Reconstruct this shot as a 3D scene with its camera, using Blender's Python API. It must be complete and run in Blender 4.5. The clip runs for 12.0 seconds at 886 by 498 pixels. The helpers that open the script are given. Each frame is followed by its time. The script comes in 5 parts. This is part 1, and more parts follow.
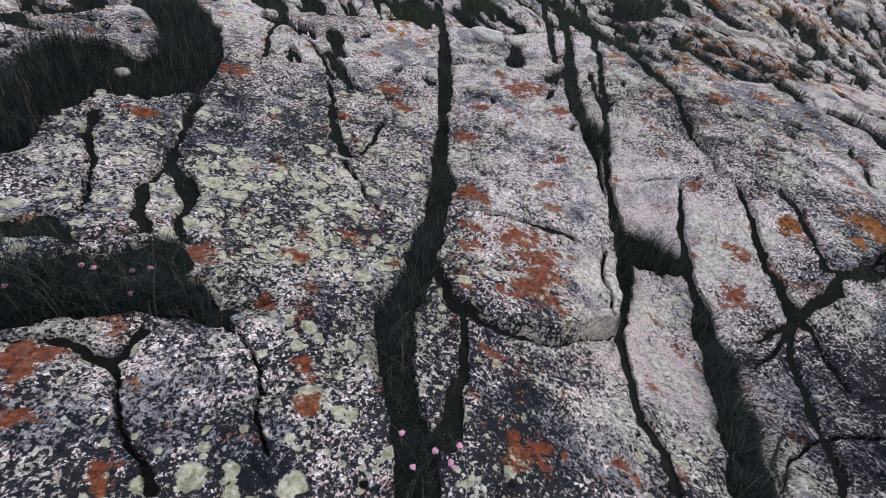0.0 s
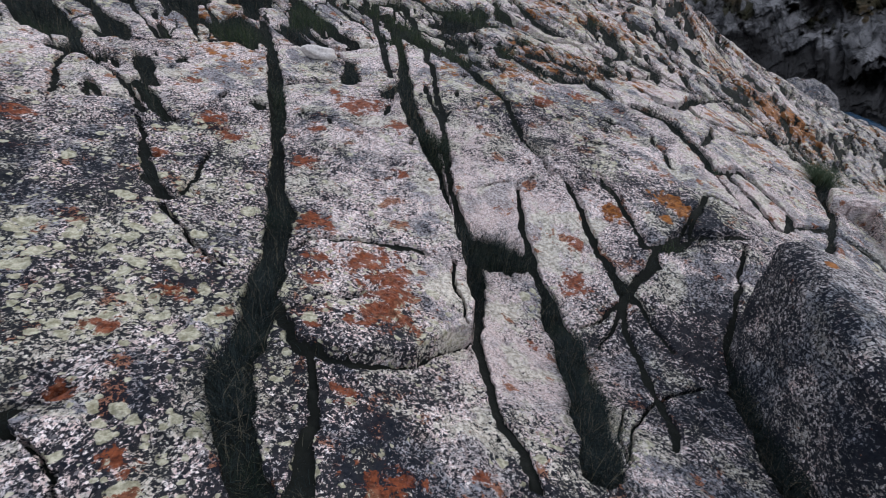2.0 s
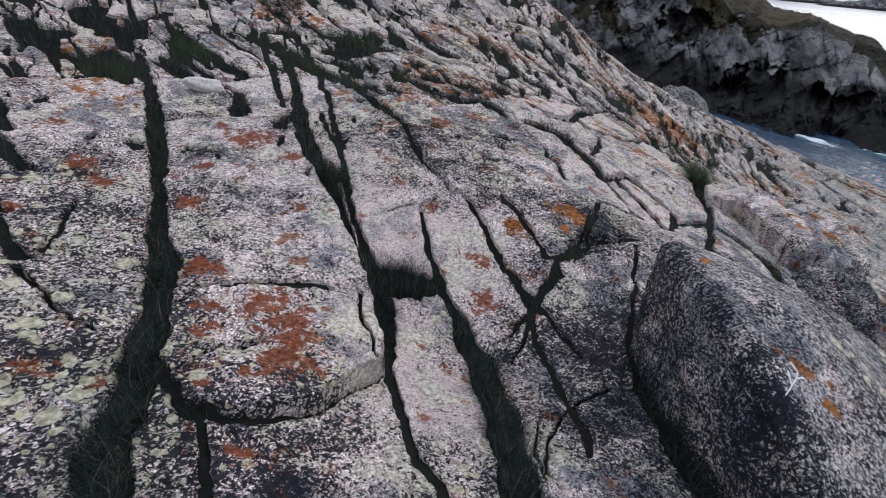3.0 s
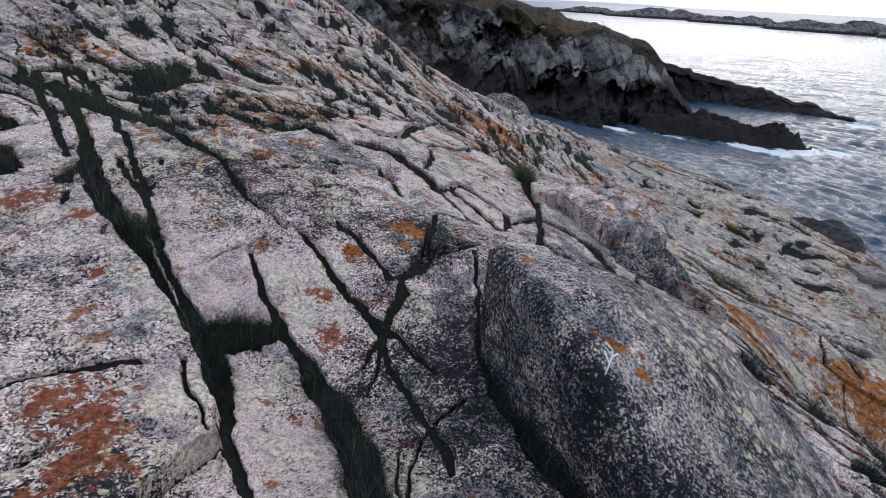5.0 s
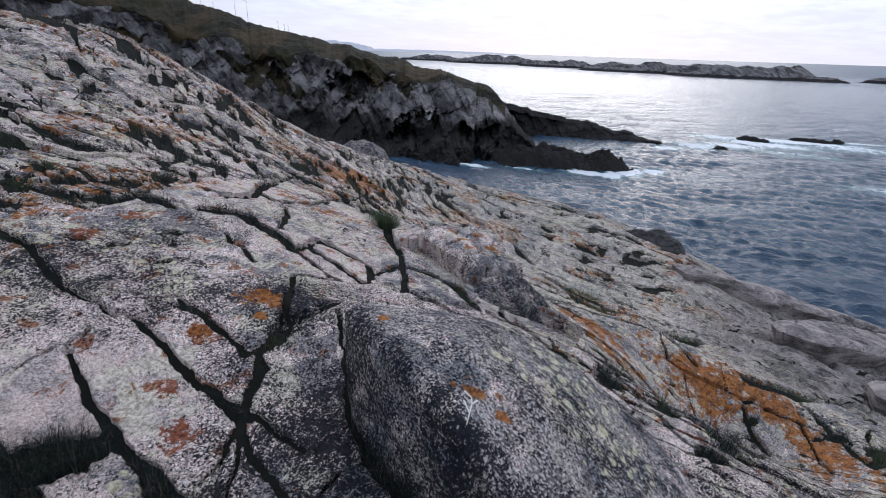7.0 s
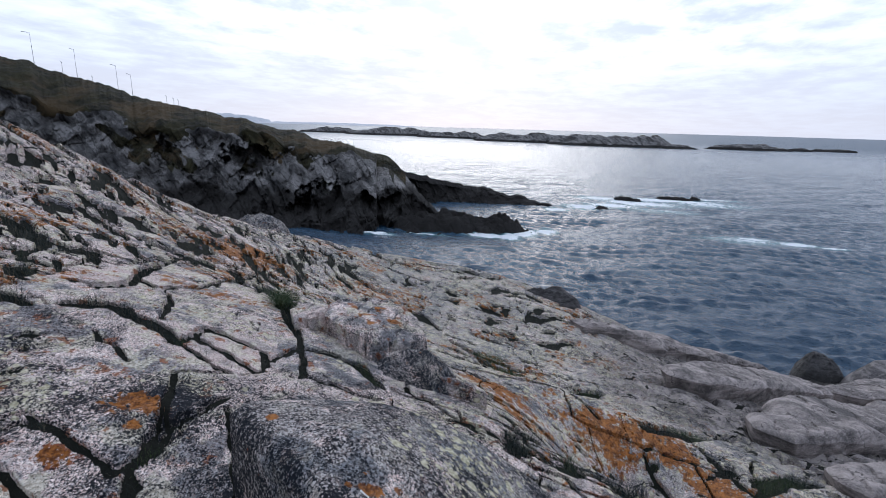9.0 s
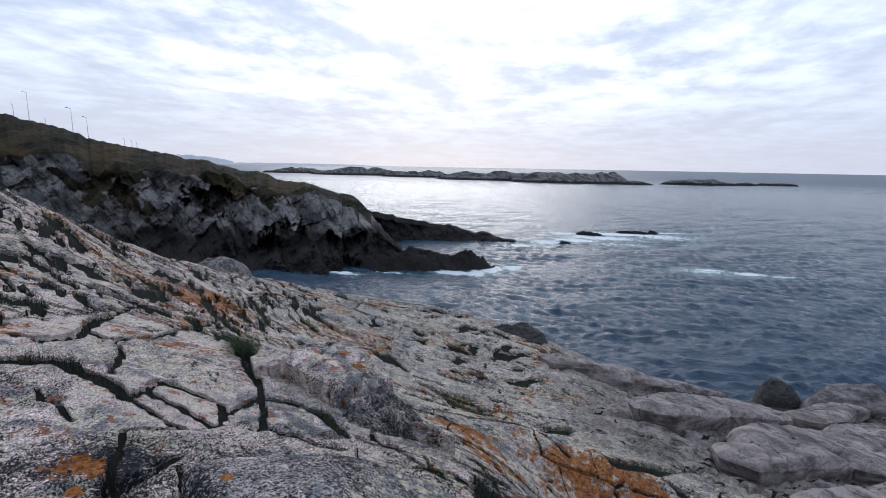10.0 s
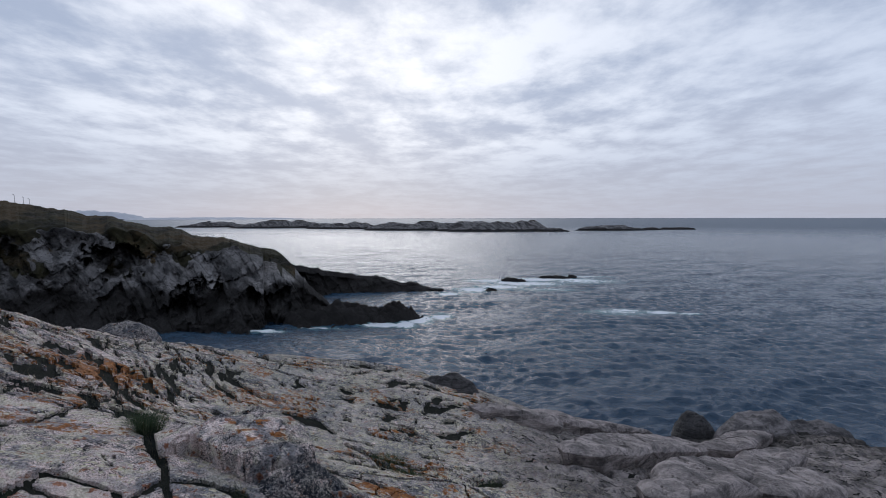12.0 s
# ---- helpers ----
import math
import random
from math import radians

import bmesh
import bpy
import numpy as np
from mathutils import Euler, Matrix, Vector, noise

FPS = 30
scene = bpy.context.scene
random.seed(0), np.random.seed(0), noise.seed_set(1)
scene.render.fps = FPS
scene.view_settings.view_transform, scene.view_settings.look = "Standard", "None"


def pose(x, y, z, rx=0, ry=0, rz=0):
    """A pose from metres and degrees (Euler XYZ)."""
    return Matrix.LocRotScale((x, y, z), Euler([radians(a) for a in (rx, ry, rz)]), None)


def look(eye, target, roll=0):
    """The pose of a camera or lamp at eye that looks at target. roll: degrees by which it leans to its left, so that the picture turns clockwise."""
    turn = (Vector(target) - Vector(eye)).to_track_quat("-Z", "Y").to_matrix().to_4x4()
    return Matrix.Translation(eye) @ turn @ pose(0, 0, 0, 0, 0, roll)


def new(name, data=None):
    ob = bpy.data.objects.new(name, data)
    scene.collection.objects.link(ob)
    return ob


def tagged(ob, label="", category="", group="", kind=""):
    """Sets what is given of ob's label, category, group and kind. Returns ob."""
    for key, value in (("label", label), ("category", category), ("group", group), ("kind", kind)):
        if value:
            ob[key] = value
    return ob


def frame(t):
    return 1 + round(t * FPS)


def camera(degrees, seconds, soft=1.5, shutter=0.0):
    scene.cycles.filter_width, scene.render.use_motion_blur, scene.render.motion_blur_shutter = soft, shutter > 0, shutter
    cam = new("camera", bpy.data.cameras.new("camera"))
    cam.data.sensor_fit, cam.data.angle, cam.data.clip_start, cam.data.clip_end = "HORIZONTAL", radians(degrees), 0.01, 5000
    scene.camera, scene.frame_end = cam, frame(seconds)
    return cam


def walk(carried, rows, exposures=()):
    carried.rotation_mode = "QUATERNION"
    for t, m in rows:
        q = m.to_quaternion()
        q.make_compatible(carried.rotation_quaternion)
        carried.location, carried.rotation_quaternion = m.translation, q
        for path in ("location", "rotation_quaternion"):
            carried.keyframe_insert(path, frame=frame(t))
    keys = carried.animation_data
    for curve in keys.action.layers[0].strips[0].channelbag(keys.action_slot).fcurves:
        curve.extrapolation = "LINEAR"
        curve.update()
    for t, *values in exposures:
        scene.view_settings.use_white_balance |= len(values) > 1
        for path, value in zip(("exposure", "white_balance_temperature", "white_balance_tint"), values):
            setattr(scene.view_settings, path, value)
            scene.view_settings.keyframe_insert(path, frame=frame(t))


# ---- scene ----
cam = camera(83.9, 12.0, 0.7, 0.25)
PATH = [
    (0, (0.176, 0.248, 1.821), (0.26, 1.888, 0.679), 3.3),
    (0.5, (0.216, 0.269, 1.827), (0.401, 1.909, 0.697), 3.6),
    (1, (0.264, 0.284, 1.842), (0.556, 1.924, 0.735), 4.1),
    (1.5, (0.322, 0.303, 1.857), (0.76, 1.92, 0.765), 4.8),
    (2, (0.383, 0.321, 1.868), (0.951, 1.904, 0.785), 4.3),
    (2.5, (0.458, 0.329, 1.889), (1.181, 1.877, 0.849), 4.3),
    (3, (0.532, 0.337, 1.908), (1.398, 1.836, 0.907), 4.0),
    (3.2, (0.544, 0.331, 1.915), (1.475, 1.799, 0.925), 4.5),
    (5, (0.782, 0.3, 1.948), (2.092, 1.502, 1.031), 2.8),
    (5.5, (0.826, 0.282, 1.975), (2.226, 1.405, 1.092), 2.3),
    (6, (0.861, 0.263, 1.997), (2.347, 1.304, 1.156), 2.6),
    (6.5, (0.897, 0.234, 2.027), (2.475, 1.171, 1.232), 2.4),
    (7, (0.933, 0.199, 2.057), (2.583, 1.047, 1.31), 1.8),
    (7.2, (0.945, 0.196, 2.067), (2.625, 1.0, 1.339), 2.0),
    (9, (0.994, 0.098, 2.179), (2.857, 0.642, 1.694), 1.6),
    (9.5, (0.996, 0.068, 2.21), (2.891, 0.557, 1.798), 1.2),
    (10, (0.99, 0.047, 2.237), (2.915, 0.473, 1.904), 1.0),
    (10.5, (0.995, 0.026, 2.256), (2.943, 0.386, 1.983), 0.8),
    (11, (0.981, -0.008, 2.276), (2.948, 0.279, 2.059), 0.3),
    (11.5, (0.972, -0.027, 2.298), (2.954, 0.184, 2.132), 0.2),
    (12, (0.953, -0.067, 2.32), (2.943, 0.077, 2.19), -0.1),
]
walk(cam, [(t, look(eye, target, roll)) for t, eye, target, roll in PATH],
     exposures=[(0.0, 0.66, 6200, 10), (3.0, 0.56, 6200, 11), (5.0, 0.48, 6150, 12), (7.0, 0.40, 6050, 11), (9.5, 0.27, 5950, 9), (12.0, -0.32, 6000, 10)])

# ---- world and sun ----
SUN_AZ, SUN_EL, SEA = 14.0, 21.0, -11.0
world = bpy.data.worlds.new("sky")
scene.world = world
world.use_nodes = True


class Nodes:
    """Short calls for building a node tree."""

    def __init__(self, tree):
        self.tree = tree
        tree.nodes.clear()

    def add(self, kind, inputs=None, operation="", clamp=False, blend="", attribute_name=""):
        node = self.tree.nodes.new(kind)
        if operation:
            node.operation = operation
        if clamp:
            node.use_clamp = True
        if blend:
            node.data_type, node.blend_type = "RGBA", blend
        if attribute_name:
            node.attribute_name = attribute_name
        for key, value in (inputs or {}).items():
            self.put(node.inputs[key], value)
        return node

    def put(self, socket, value):
        if isinstance(value, bpy.types.NodeSocket):
            self.tree.links.new(value, socket)
        else:
            socket.default_value = value

    def math(self, op, a, b=0.0, clamp=False):
        return self.add("ShaderNodeMath", {0: a, 1: b}, operation=op, clamp=clamp).outputs[0]

    def mix(self, factor, a, b, blend="MIX"):
        n = self.add("ShaderNodeMix", None, blend=blend)
        self.put(n.inputs[0], factor)
        for k, v in ((6, a), (7, b)):
            self.put(n.inputs[k], (*v, 1.0) if isinstance(v, tuple) and len(v) == 3 else v)
        return n.outputs[2]

    def span(self, value, low, high, a=0.0, b=1.0):
        n = self.add("ShaderNodeMapRange", {0: value, 1: low, 2: high, 3: a, 4: b})
        n.interpolation_type = "SMOOTHSTEP"
        return n.outputs[0]

    def noise(self, vector, scale, detail=6.0, rough=0.55, warp=0.0):
        n = self.add("ShaderNodeTexNoise", {"Scale": scale, "Detail": detail, "Roughness": rough, "Distortion": warp})
        self.put(n.inputs["Vector"], vector)
        return n.outputs["Fac"]

    def attribute(self, name):
        return self.add("ShaderNodeAttribute", attribute_name=name).outputs["Fac"]


def build_sky():
    n = Nodes(world.node_tree)
    coords = n.add("ShaderNodeTexCoord").outputs["Generated"]
    clear = n.add("ShaderNodeTexSky")
    clear.sky_type, clear.sun_disc = "NISHITA", False
    clear.sun_elevation, clear.sun_rotation = radians(SUN_EL), radians(90 - SUN_AZ)
    sky = clear.outputs[0]
    parts = n.add("ShaderNodeSeparateXYZ", {0: coords}).outputs
    height = n.math("MAXIMUM", parts[2], 0.0)
    scale = n.math("DIVIDE", 1.0, n.math("ADD", height, 0.10))
    flat = n.add("ShaderNodeCombineXYZ", {0: n.math("MULTIPLY", parts[0], scale), 1: n.math("MULTIPLY", parts[1], scale), 2: 0.0}).outputs[0]
    # bands of cloud that run out from under the sun
    turned = n.add("ShaderNodeMapping", {"Vector": flat, "Rotation": (0, 0, radians(-SUN_AZ + 12))}).outputs[0]
    stretched = n.add("ShaderNodeMapping", {"Vector": turned, "Scale": (0.84, 1.0, 1.0)}).outputs[0]
    broad = n.noise(stretched, 0.75, 3.0, 0.5, 0.3)
    fine = n.noise(stretched, 3.1, 8.0, 0.60, 0.1)
    cloud = n.math("ADD", n.math("MULTIPLY", broad, 0.46), n.math("MULTIPLY", fine, 0.54))
    thin = n.math("MULTIPLY", n.span(cloud, 0.38, 0.64), n.span(height, 0.0, 0.16, 0.30, 1.0))
    sun = Vector((math.cos(radians(SUN_EL)) * math.cos(radians(SUN_AZ)), math.cos(radians(SUN_EL)) * math.sin(radians(SUN_AZ)), math.sin(radians(SUN_EL))))
    near_sun = n.math("MAXIMUM", n.add("ShaderNodeVectorMath", {0: coords, 1: sun}, operation="DOT_PRODUCT").outputs["Value"], 0.0)
    glow = n.math("MULTIPLY", n.math("POWER", near_sun, 6.0), n.span(height, 0.0, 0.20, 0.35, 1.0))
    core = n.math("POWER", near_sun, 30.0)
    low = n.span(height, 0.0, 0.30)
    grey = n.mix(low, (0.66, 0.66, 0.73), (0.50, 0.555, 0.68))
    grey = n.mix(n.math("MULTIPLY", core, 0.35), grey, (0.85, 0.86, 0.92))
    bright = n.mix(glow, (0.74, 0.79, 0.90), (1.24, 1.21, 1.20))
    lit = n.mix(thin, grey, bright)
    lit = n.mix(n.span(height, 0.22, 0.0), lit, n.mix(1.0, lit, (0.84, 0.84, 0.86), "MULTIPLY"))
    scaled = n.mix(1.0, sky, (0.10, 0.10, 0.10), "MULTIPLY")
    both = n.mix(0.95, scaled, lit)
    back = n.add("ShaderNodeBackground", {"Color": both, "Strength": 1.08}).outputs[0]
    n.add("ShaderNodeOutputWorld", {"Surface": back})


build_sky()
lamp = bpy.data.lights.new("sun", "SUN")
lamp.energy, lamp.angle, lamp.color = 0.55, radians(40), (1.0, 0.93, 0.86)
sun_ob = new("sun", lamp)
sun_ob.matrix_world = look((0, 0, 40), (-math.cos(radians(SUN_EL)) * math.cos(radians(SUN_AZ)), -math.cos(radians(SUN_EL)) * math.sin(radians(SUN_AZ)), 40 - math.sin(radians(SUN_EL))))

# ---- materials ----


def material(name):
    m = bpy.data.materials.new(name)
    m.use_nodes = True
    n = Nodes(m.node_tree)
    return m, n, n.add("ShaderNodeTexCoord").outputs["Object"]


def finish(n, colour, rough, height=None, strength=0.4, distance=0.01, normal=None, **more):
    surf = n.add("ShaderNodeBsdfPrincipled", {"Base Color": colour, "Roughness": rough, **more})
    if height is not None:
        n.put(surf.inputs["Normal"], n.add("ShaderNodeBump", {"Height": height, "Strength": strength, "Distance": distance}).outputs[0])
    n.add("ShaderNodeOutputMaterial", {"Surface": surf.outputs[0]})
    return surf


def granite():
    """Coarse pink granite with black, grey-green and orange lichens."""
    m, n, at = material("granite")
    shake = n.add("ShaderNodeTexNoise", {"Vector": at, "Scale": 70.0, "Detail": 3.0}).outputs["Color"]
    shake = n.add("ShaderNodeVectorMath", {0: shake, 1: (0.5, 0.5, 0.5)}, operation="SUBTRACT").outputs[0]
    shake = n.add("ShaderNodeVectorMath", {0: shake, 1: (0.016, 0.016, 0.016)}, operation="MULTIPLY").outputs[0]
    bent = n.add("ShaderNodeVectorMath", {0: at, 1: shake}, operation="ADD").outputs[0]

    def crystals(scale):
        v = n.add("ShaderNodeTexVoronoi", {"Vector": bent, "Scale": scale})
        return n.add("ShaderNodeSeparateColor", {0: v.outputs["Color"]}).outputs

    coarse, small = crystals(80.0), crystals(190.0)
    broad = n.noise(at, 0.9, 4.0)
    fine = n.noise(at, 34.0, 9.0, 0.70)
    grey = n.attribute("grey")
    pink = n.mix(broad, (0.62, 0.465, 0.415), (0.82, 0.655, 0.595))
    stone = n.mix(n.span(coarse[0], 0.10, 0.18), (0.20, 0.18, 0.18), pink)
    stone = n.mix(n.span(coarse[0], 0.60, 0.70), stone, (0.93, 0.82, 0.77))
    stone = n.mix(n.math("MULTIPLY", n.span(small[1], 0.30, 0.20), 0.85), stone, (0.045, 0.043, 0.046))
    stone = n.mix(n.math("MULTIPLY", n.span(fine, 0.48, 0.34), 0.6), stone, (0.13, 0.12, 0.12))
    stone = n.mix(n.math("MULTIPLY", n.attribute("bare"), 0.55), stone, n.mix(fine, (0.33, 0.245, 0.220), (0.62, 0.50, 0.455)))
    # grey weathering crust
    crust = n.noise(at, 3.1, 8.0, 0.66)
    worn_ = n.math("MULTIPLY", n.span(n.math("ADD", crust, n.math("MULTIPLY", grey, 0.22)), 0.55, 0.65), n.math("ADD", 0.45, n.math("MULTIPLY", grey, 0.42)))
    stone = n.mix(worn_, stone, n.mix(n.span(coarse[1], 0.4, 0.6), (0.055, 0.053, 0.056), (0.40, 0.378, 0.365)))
    # blue-grey and cream lichen crusts
    covered = n.span(n.attribute("bare"), 0.75, 0.25)
    slate_ = n.math("MULTIPLY", covered, n.span(n.math("ADD", n.math("MULTIPLY", n.noise(at, 2.1, 9.0, 0.66, 0.2), 0.6), n.math("MULTIPLY", n.noise(at, 0.8, 4.0, 0.6, 0.2), 0.4)), 0.515, 0.545, 0.0, 0.72))
    stone = n.mix(slate_, stone, n.mix(n.span(fine, 0.42, 0.60), (0.018, 0.022, 0.030), (0.22, 0.235, 0.26)))
    cream_ = n.math("MULTIPLY", n.span(n.math("ADD", n.noise(at, 2.7, 9.0, 0.66, 0.4), n.math("MULTIPLY", n.attribute("pale"), 0.030)), 0.525, 0.575), n.span(grey, 0.84, 0.6, 0.2, 0.75))
    stone = n.mix(cream_, stone, n.mix(n.span(fine, 0.38, 0.62), (0.28, 0.25, 0.185), (0.74, 0.68, 0.56)))
    rust_ = n.math("MULTIPLY", n.span(n.noise(at, 4.3, 9.0, 0.70, 0.3), 0.588, 0.608), n.span(grey, 0.95, 0.6, 0.0, 0.85))
    stone = n.mix(rust_, stone, n.mix(n.span(fine, 0.3, 0.7), (0.12, 0.034, 0.013), (0.36, 0.135, 0.055)))
    # black lichen, mottled, with flecks of bare stone between
    mottle = n.math("ADD", n.math("MULTIPLY", n.noise(at, 26.0, 10.0, 0.80, 0.2), 0.5), n.math("MULTIPLY", n.noise(at, 70.0, 7.0, 0.80), 0.5))
    patchy = n.math("ADD", n.math("MULTIPLY", n.noise(at, 2.4, 5.0, 0.6), 0.6), n.math("MULTIPLY", n.noise(at, 6.5, 4.0, 0.6), 0.4))
    bare = n.attribute("bare")
    fleck = n.math("ADD", n.math("MULTIPLY", n.math("SUBTRACT", coarse[2], 0.5), 0.16), n.math("MULTIPLY", n.math("SUBTRACT", small[2], 0.5), 0.10))
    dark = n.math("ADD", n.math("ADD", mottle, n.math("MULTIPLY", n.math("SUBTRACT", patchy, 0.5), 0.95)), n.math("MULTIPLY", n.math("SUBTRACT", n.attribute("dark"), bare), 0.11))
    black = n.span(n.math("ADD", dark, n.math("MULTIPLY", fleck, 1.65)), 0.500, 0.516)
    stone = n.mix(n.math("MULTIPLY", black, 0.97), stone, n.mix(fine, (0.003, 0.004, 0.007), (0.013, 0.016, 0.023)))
    # pale green crustose lichen in round patches
    def rosettes(scale, limit):
        spots = n.add("ShaderNodeTexVoronoi", {"Vector": bent, "Scale": scale, "Randomness": 1.0})
        ragged = n.math("ADD", spots.outputs["Distance"], n.math("MULTIPLY", n.math("SUBTRACT", fine, 0.5), 0.55))
        chosen = n.add("ShaderNodeSeparateColor", {0: spots.outputs["Color"]}).outputs[1]
        return n.math("MULTIPLY", n.span(ragged, 0.46, 0.40), n.math("GREATER_THAN", n.math("ADD", chosen, n.math("MULTIPLY", n.attribute("pale"), 0.25)), limit))

    green = n.math("MAXIMUM", n.math("MAXIMUM", rosettes(9.0, 1.06), rosettes(15.0, 1.01)), rosettes(30.0, 1.00))
    stone = n.mix(n.math("MULTIPLY", n.math("MULTIPLY", green, covered), 0.92), stone, n.mix(n.span(fine, 0.36, 0.64), (0.26, 0.24, 0.15), (0.66, 0.61, 0.45)))
    # orange lichen
    rim = n.math("ADD", n.attribute("orange"), n.math("MULTIPLY", n.math("SUBTRACT", n.noise(at, 12.0, 10.0, 0.75), 0.5), 4.2))
    orange = n.span(rim, 0.62, 0.78)
    stone = n.mix(n.math("MULTIPLY", orange, 0.92), stone, n.mix(n.span(fine, 0.3, 0.7), (0.060, 0.016, 0.009), (0.30, 0.085, 0.033)))
    yellow = n.math("ADD", n.attribute("ochre"), n.math("MULTIPLY", n.math("SUBTRACT", n.noise(at, 6.0, 11.0, 0.74), 0.5), 5.2))
    stone = n.mix(n.math("MULTIPLY", n.span(yellow, 0.55, 0.75), 0.92), stone, n.mix(n.span(n.math("ADD", n.math("MULTIPLY", fine, 0.5), n.math("MULTIPLY", n.noise(at, 9.0, 8.0, 0.7), 0.5)), 0.40, 0.60), (0.075, 0.024, 0.008), (0.37, 0.140, 0.030)))
    # rock washed smooth by the sea
    washed = n.math("MULTIPLY", n.attribute("washed"), 0.8)
    stone = n.mix(washed, stone, n.mix(n.span(n.noise(at, 1.3, 8.0, 0.68, 0.4), 0.32, 0.68), (0.045, 0.041, 0.041), (0.34, 0.295, 0.28)))
    stone = n.mix(n.math("MULTIPLY", washed, n.span(n.noise(at, 5.5, 9.0, 0.75, 0.3), 0.52, 0.60, 0.0, 0.8)), stone, (0.030, 0.030, 0.032))
    # tide-blackened rock
    tide_ = n.attribute("tide")
    stone = n.mix(n.math("MULTIPLY", n.span(n.math("ADD", tide_, n.math("MULTIPLY", n.math("SUBTRACT", crust, 0.5), 0.6)), 0.35, 0.75), 0.92), stone, (0.022, 0.021, 0.02))
    # fine splits along the strike, coloured dark for earth and for crack shade
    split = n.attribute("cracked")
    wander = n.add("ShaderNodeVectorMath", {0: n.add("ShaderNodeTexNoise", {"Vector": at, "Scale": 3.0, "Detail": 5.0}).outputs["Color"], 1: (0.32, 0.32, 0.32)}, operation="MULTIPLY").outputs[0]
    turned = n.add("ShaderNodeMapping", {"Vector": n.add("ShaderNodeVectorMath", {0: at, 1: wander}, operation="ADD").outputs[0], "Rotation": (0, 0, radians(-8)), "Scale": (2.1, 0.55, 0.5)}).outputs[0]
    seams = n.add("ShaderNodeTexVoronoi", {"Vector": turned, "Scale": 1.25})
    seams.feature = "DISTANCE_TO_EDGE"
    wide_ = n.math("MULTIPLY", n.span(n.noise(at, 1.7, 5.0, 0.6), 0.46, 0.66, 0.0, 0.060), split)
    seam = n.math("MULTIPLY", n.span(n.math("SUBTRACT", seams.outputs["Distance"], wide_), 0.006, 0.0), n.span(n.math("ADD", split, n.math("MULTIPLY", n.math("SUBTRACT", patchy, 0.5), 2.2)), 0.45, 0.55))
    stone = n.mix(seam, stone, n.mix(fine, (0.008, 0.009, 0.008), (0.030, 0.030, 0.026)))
    blocky = n.math("MULTIPLY", n.math("SUBTRACT", n.noise(at, 5.0, 7.0, 0.62, 0.3), n.math("MULTIPLY", seam, 0.5)), n.math("MULTIPLY", split, 2.6))
    relief_ = n.math("ADD", blocky, n.math("ADD", n.math("MULTIPLY", fine, 0.6), n.math("MULTIPLY", n.noise(at, 100.0, 5.0, 0.65), 0.4)))
    finish(n, stone, 0.9, relief_, 1.0, 0.02, **{"Specular IOR Level": 0.10})
    return m


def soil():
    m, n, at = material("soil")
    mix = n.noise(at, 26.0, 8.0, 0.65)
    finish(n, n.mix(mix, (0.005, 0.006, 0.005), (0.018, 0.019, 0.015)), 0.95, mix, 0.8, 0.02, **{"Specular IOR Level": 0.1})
    return m


def grass_blades():
    m, n, at = material("grass")
    pick = n.add("ShaderNodeNewGeometry").outputs["Random Per Island"]
    tone = n.mix(n.math("POWER", pick, 2.0), (0.003, 0.006, 0.006), (0.036, 0.049, 0.047))
    dry = n.mix(n.math("GREATER_THAN", pick, 0.90), tone, (0.12, 0.105, 0.070))
    fresh = n.mix(n.math("MULTIPLY", n.attribute("fresh"), 0.8), dry, (0.075, 0.12, 0.03))
    finish(n, fresh, 0.8, **{"Specular IOR Level": 0.15})
    return m


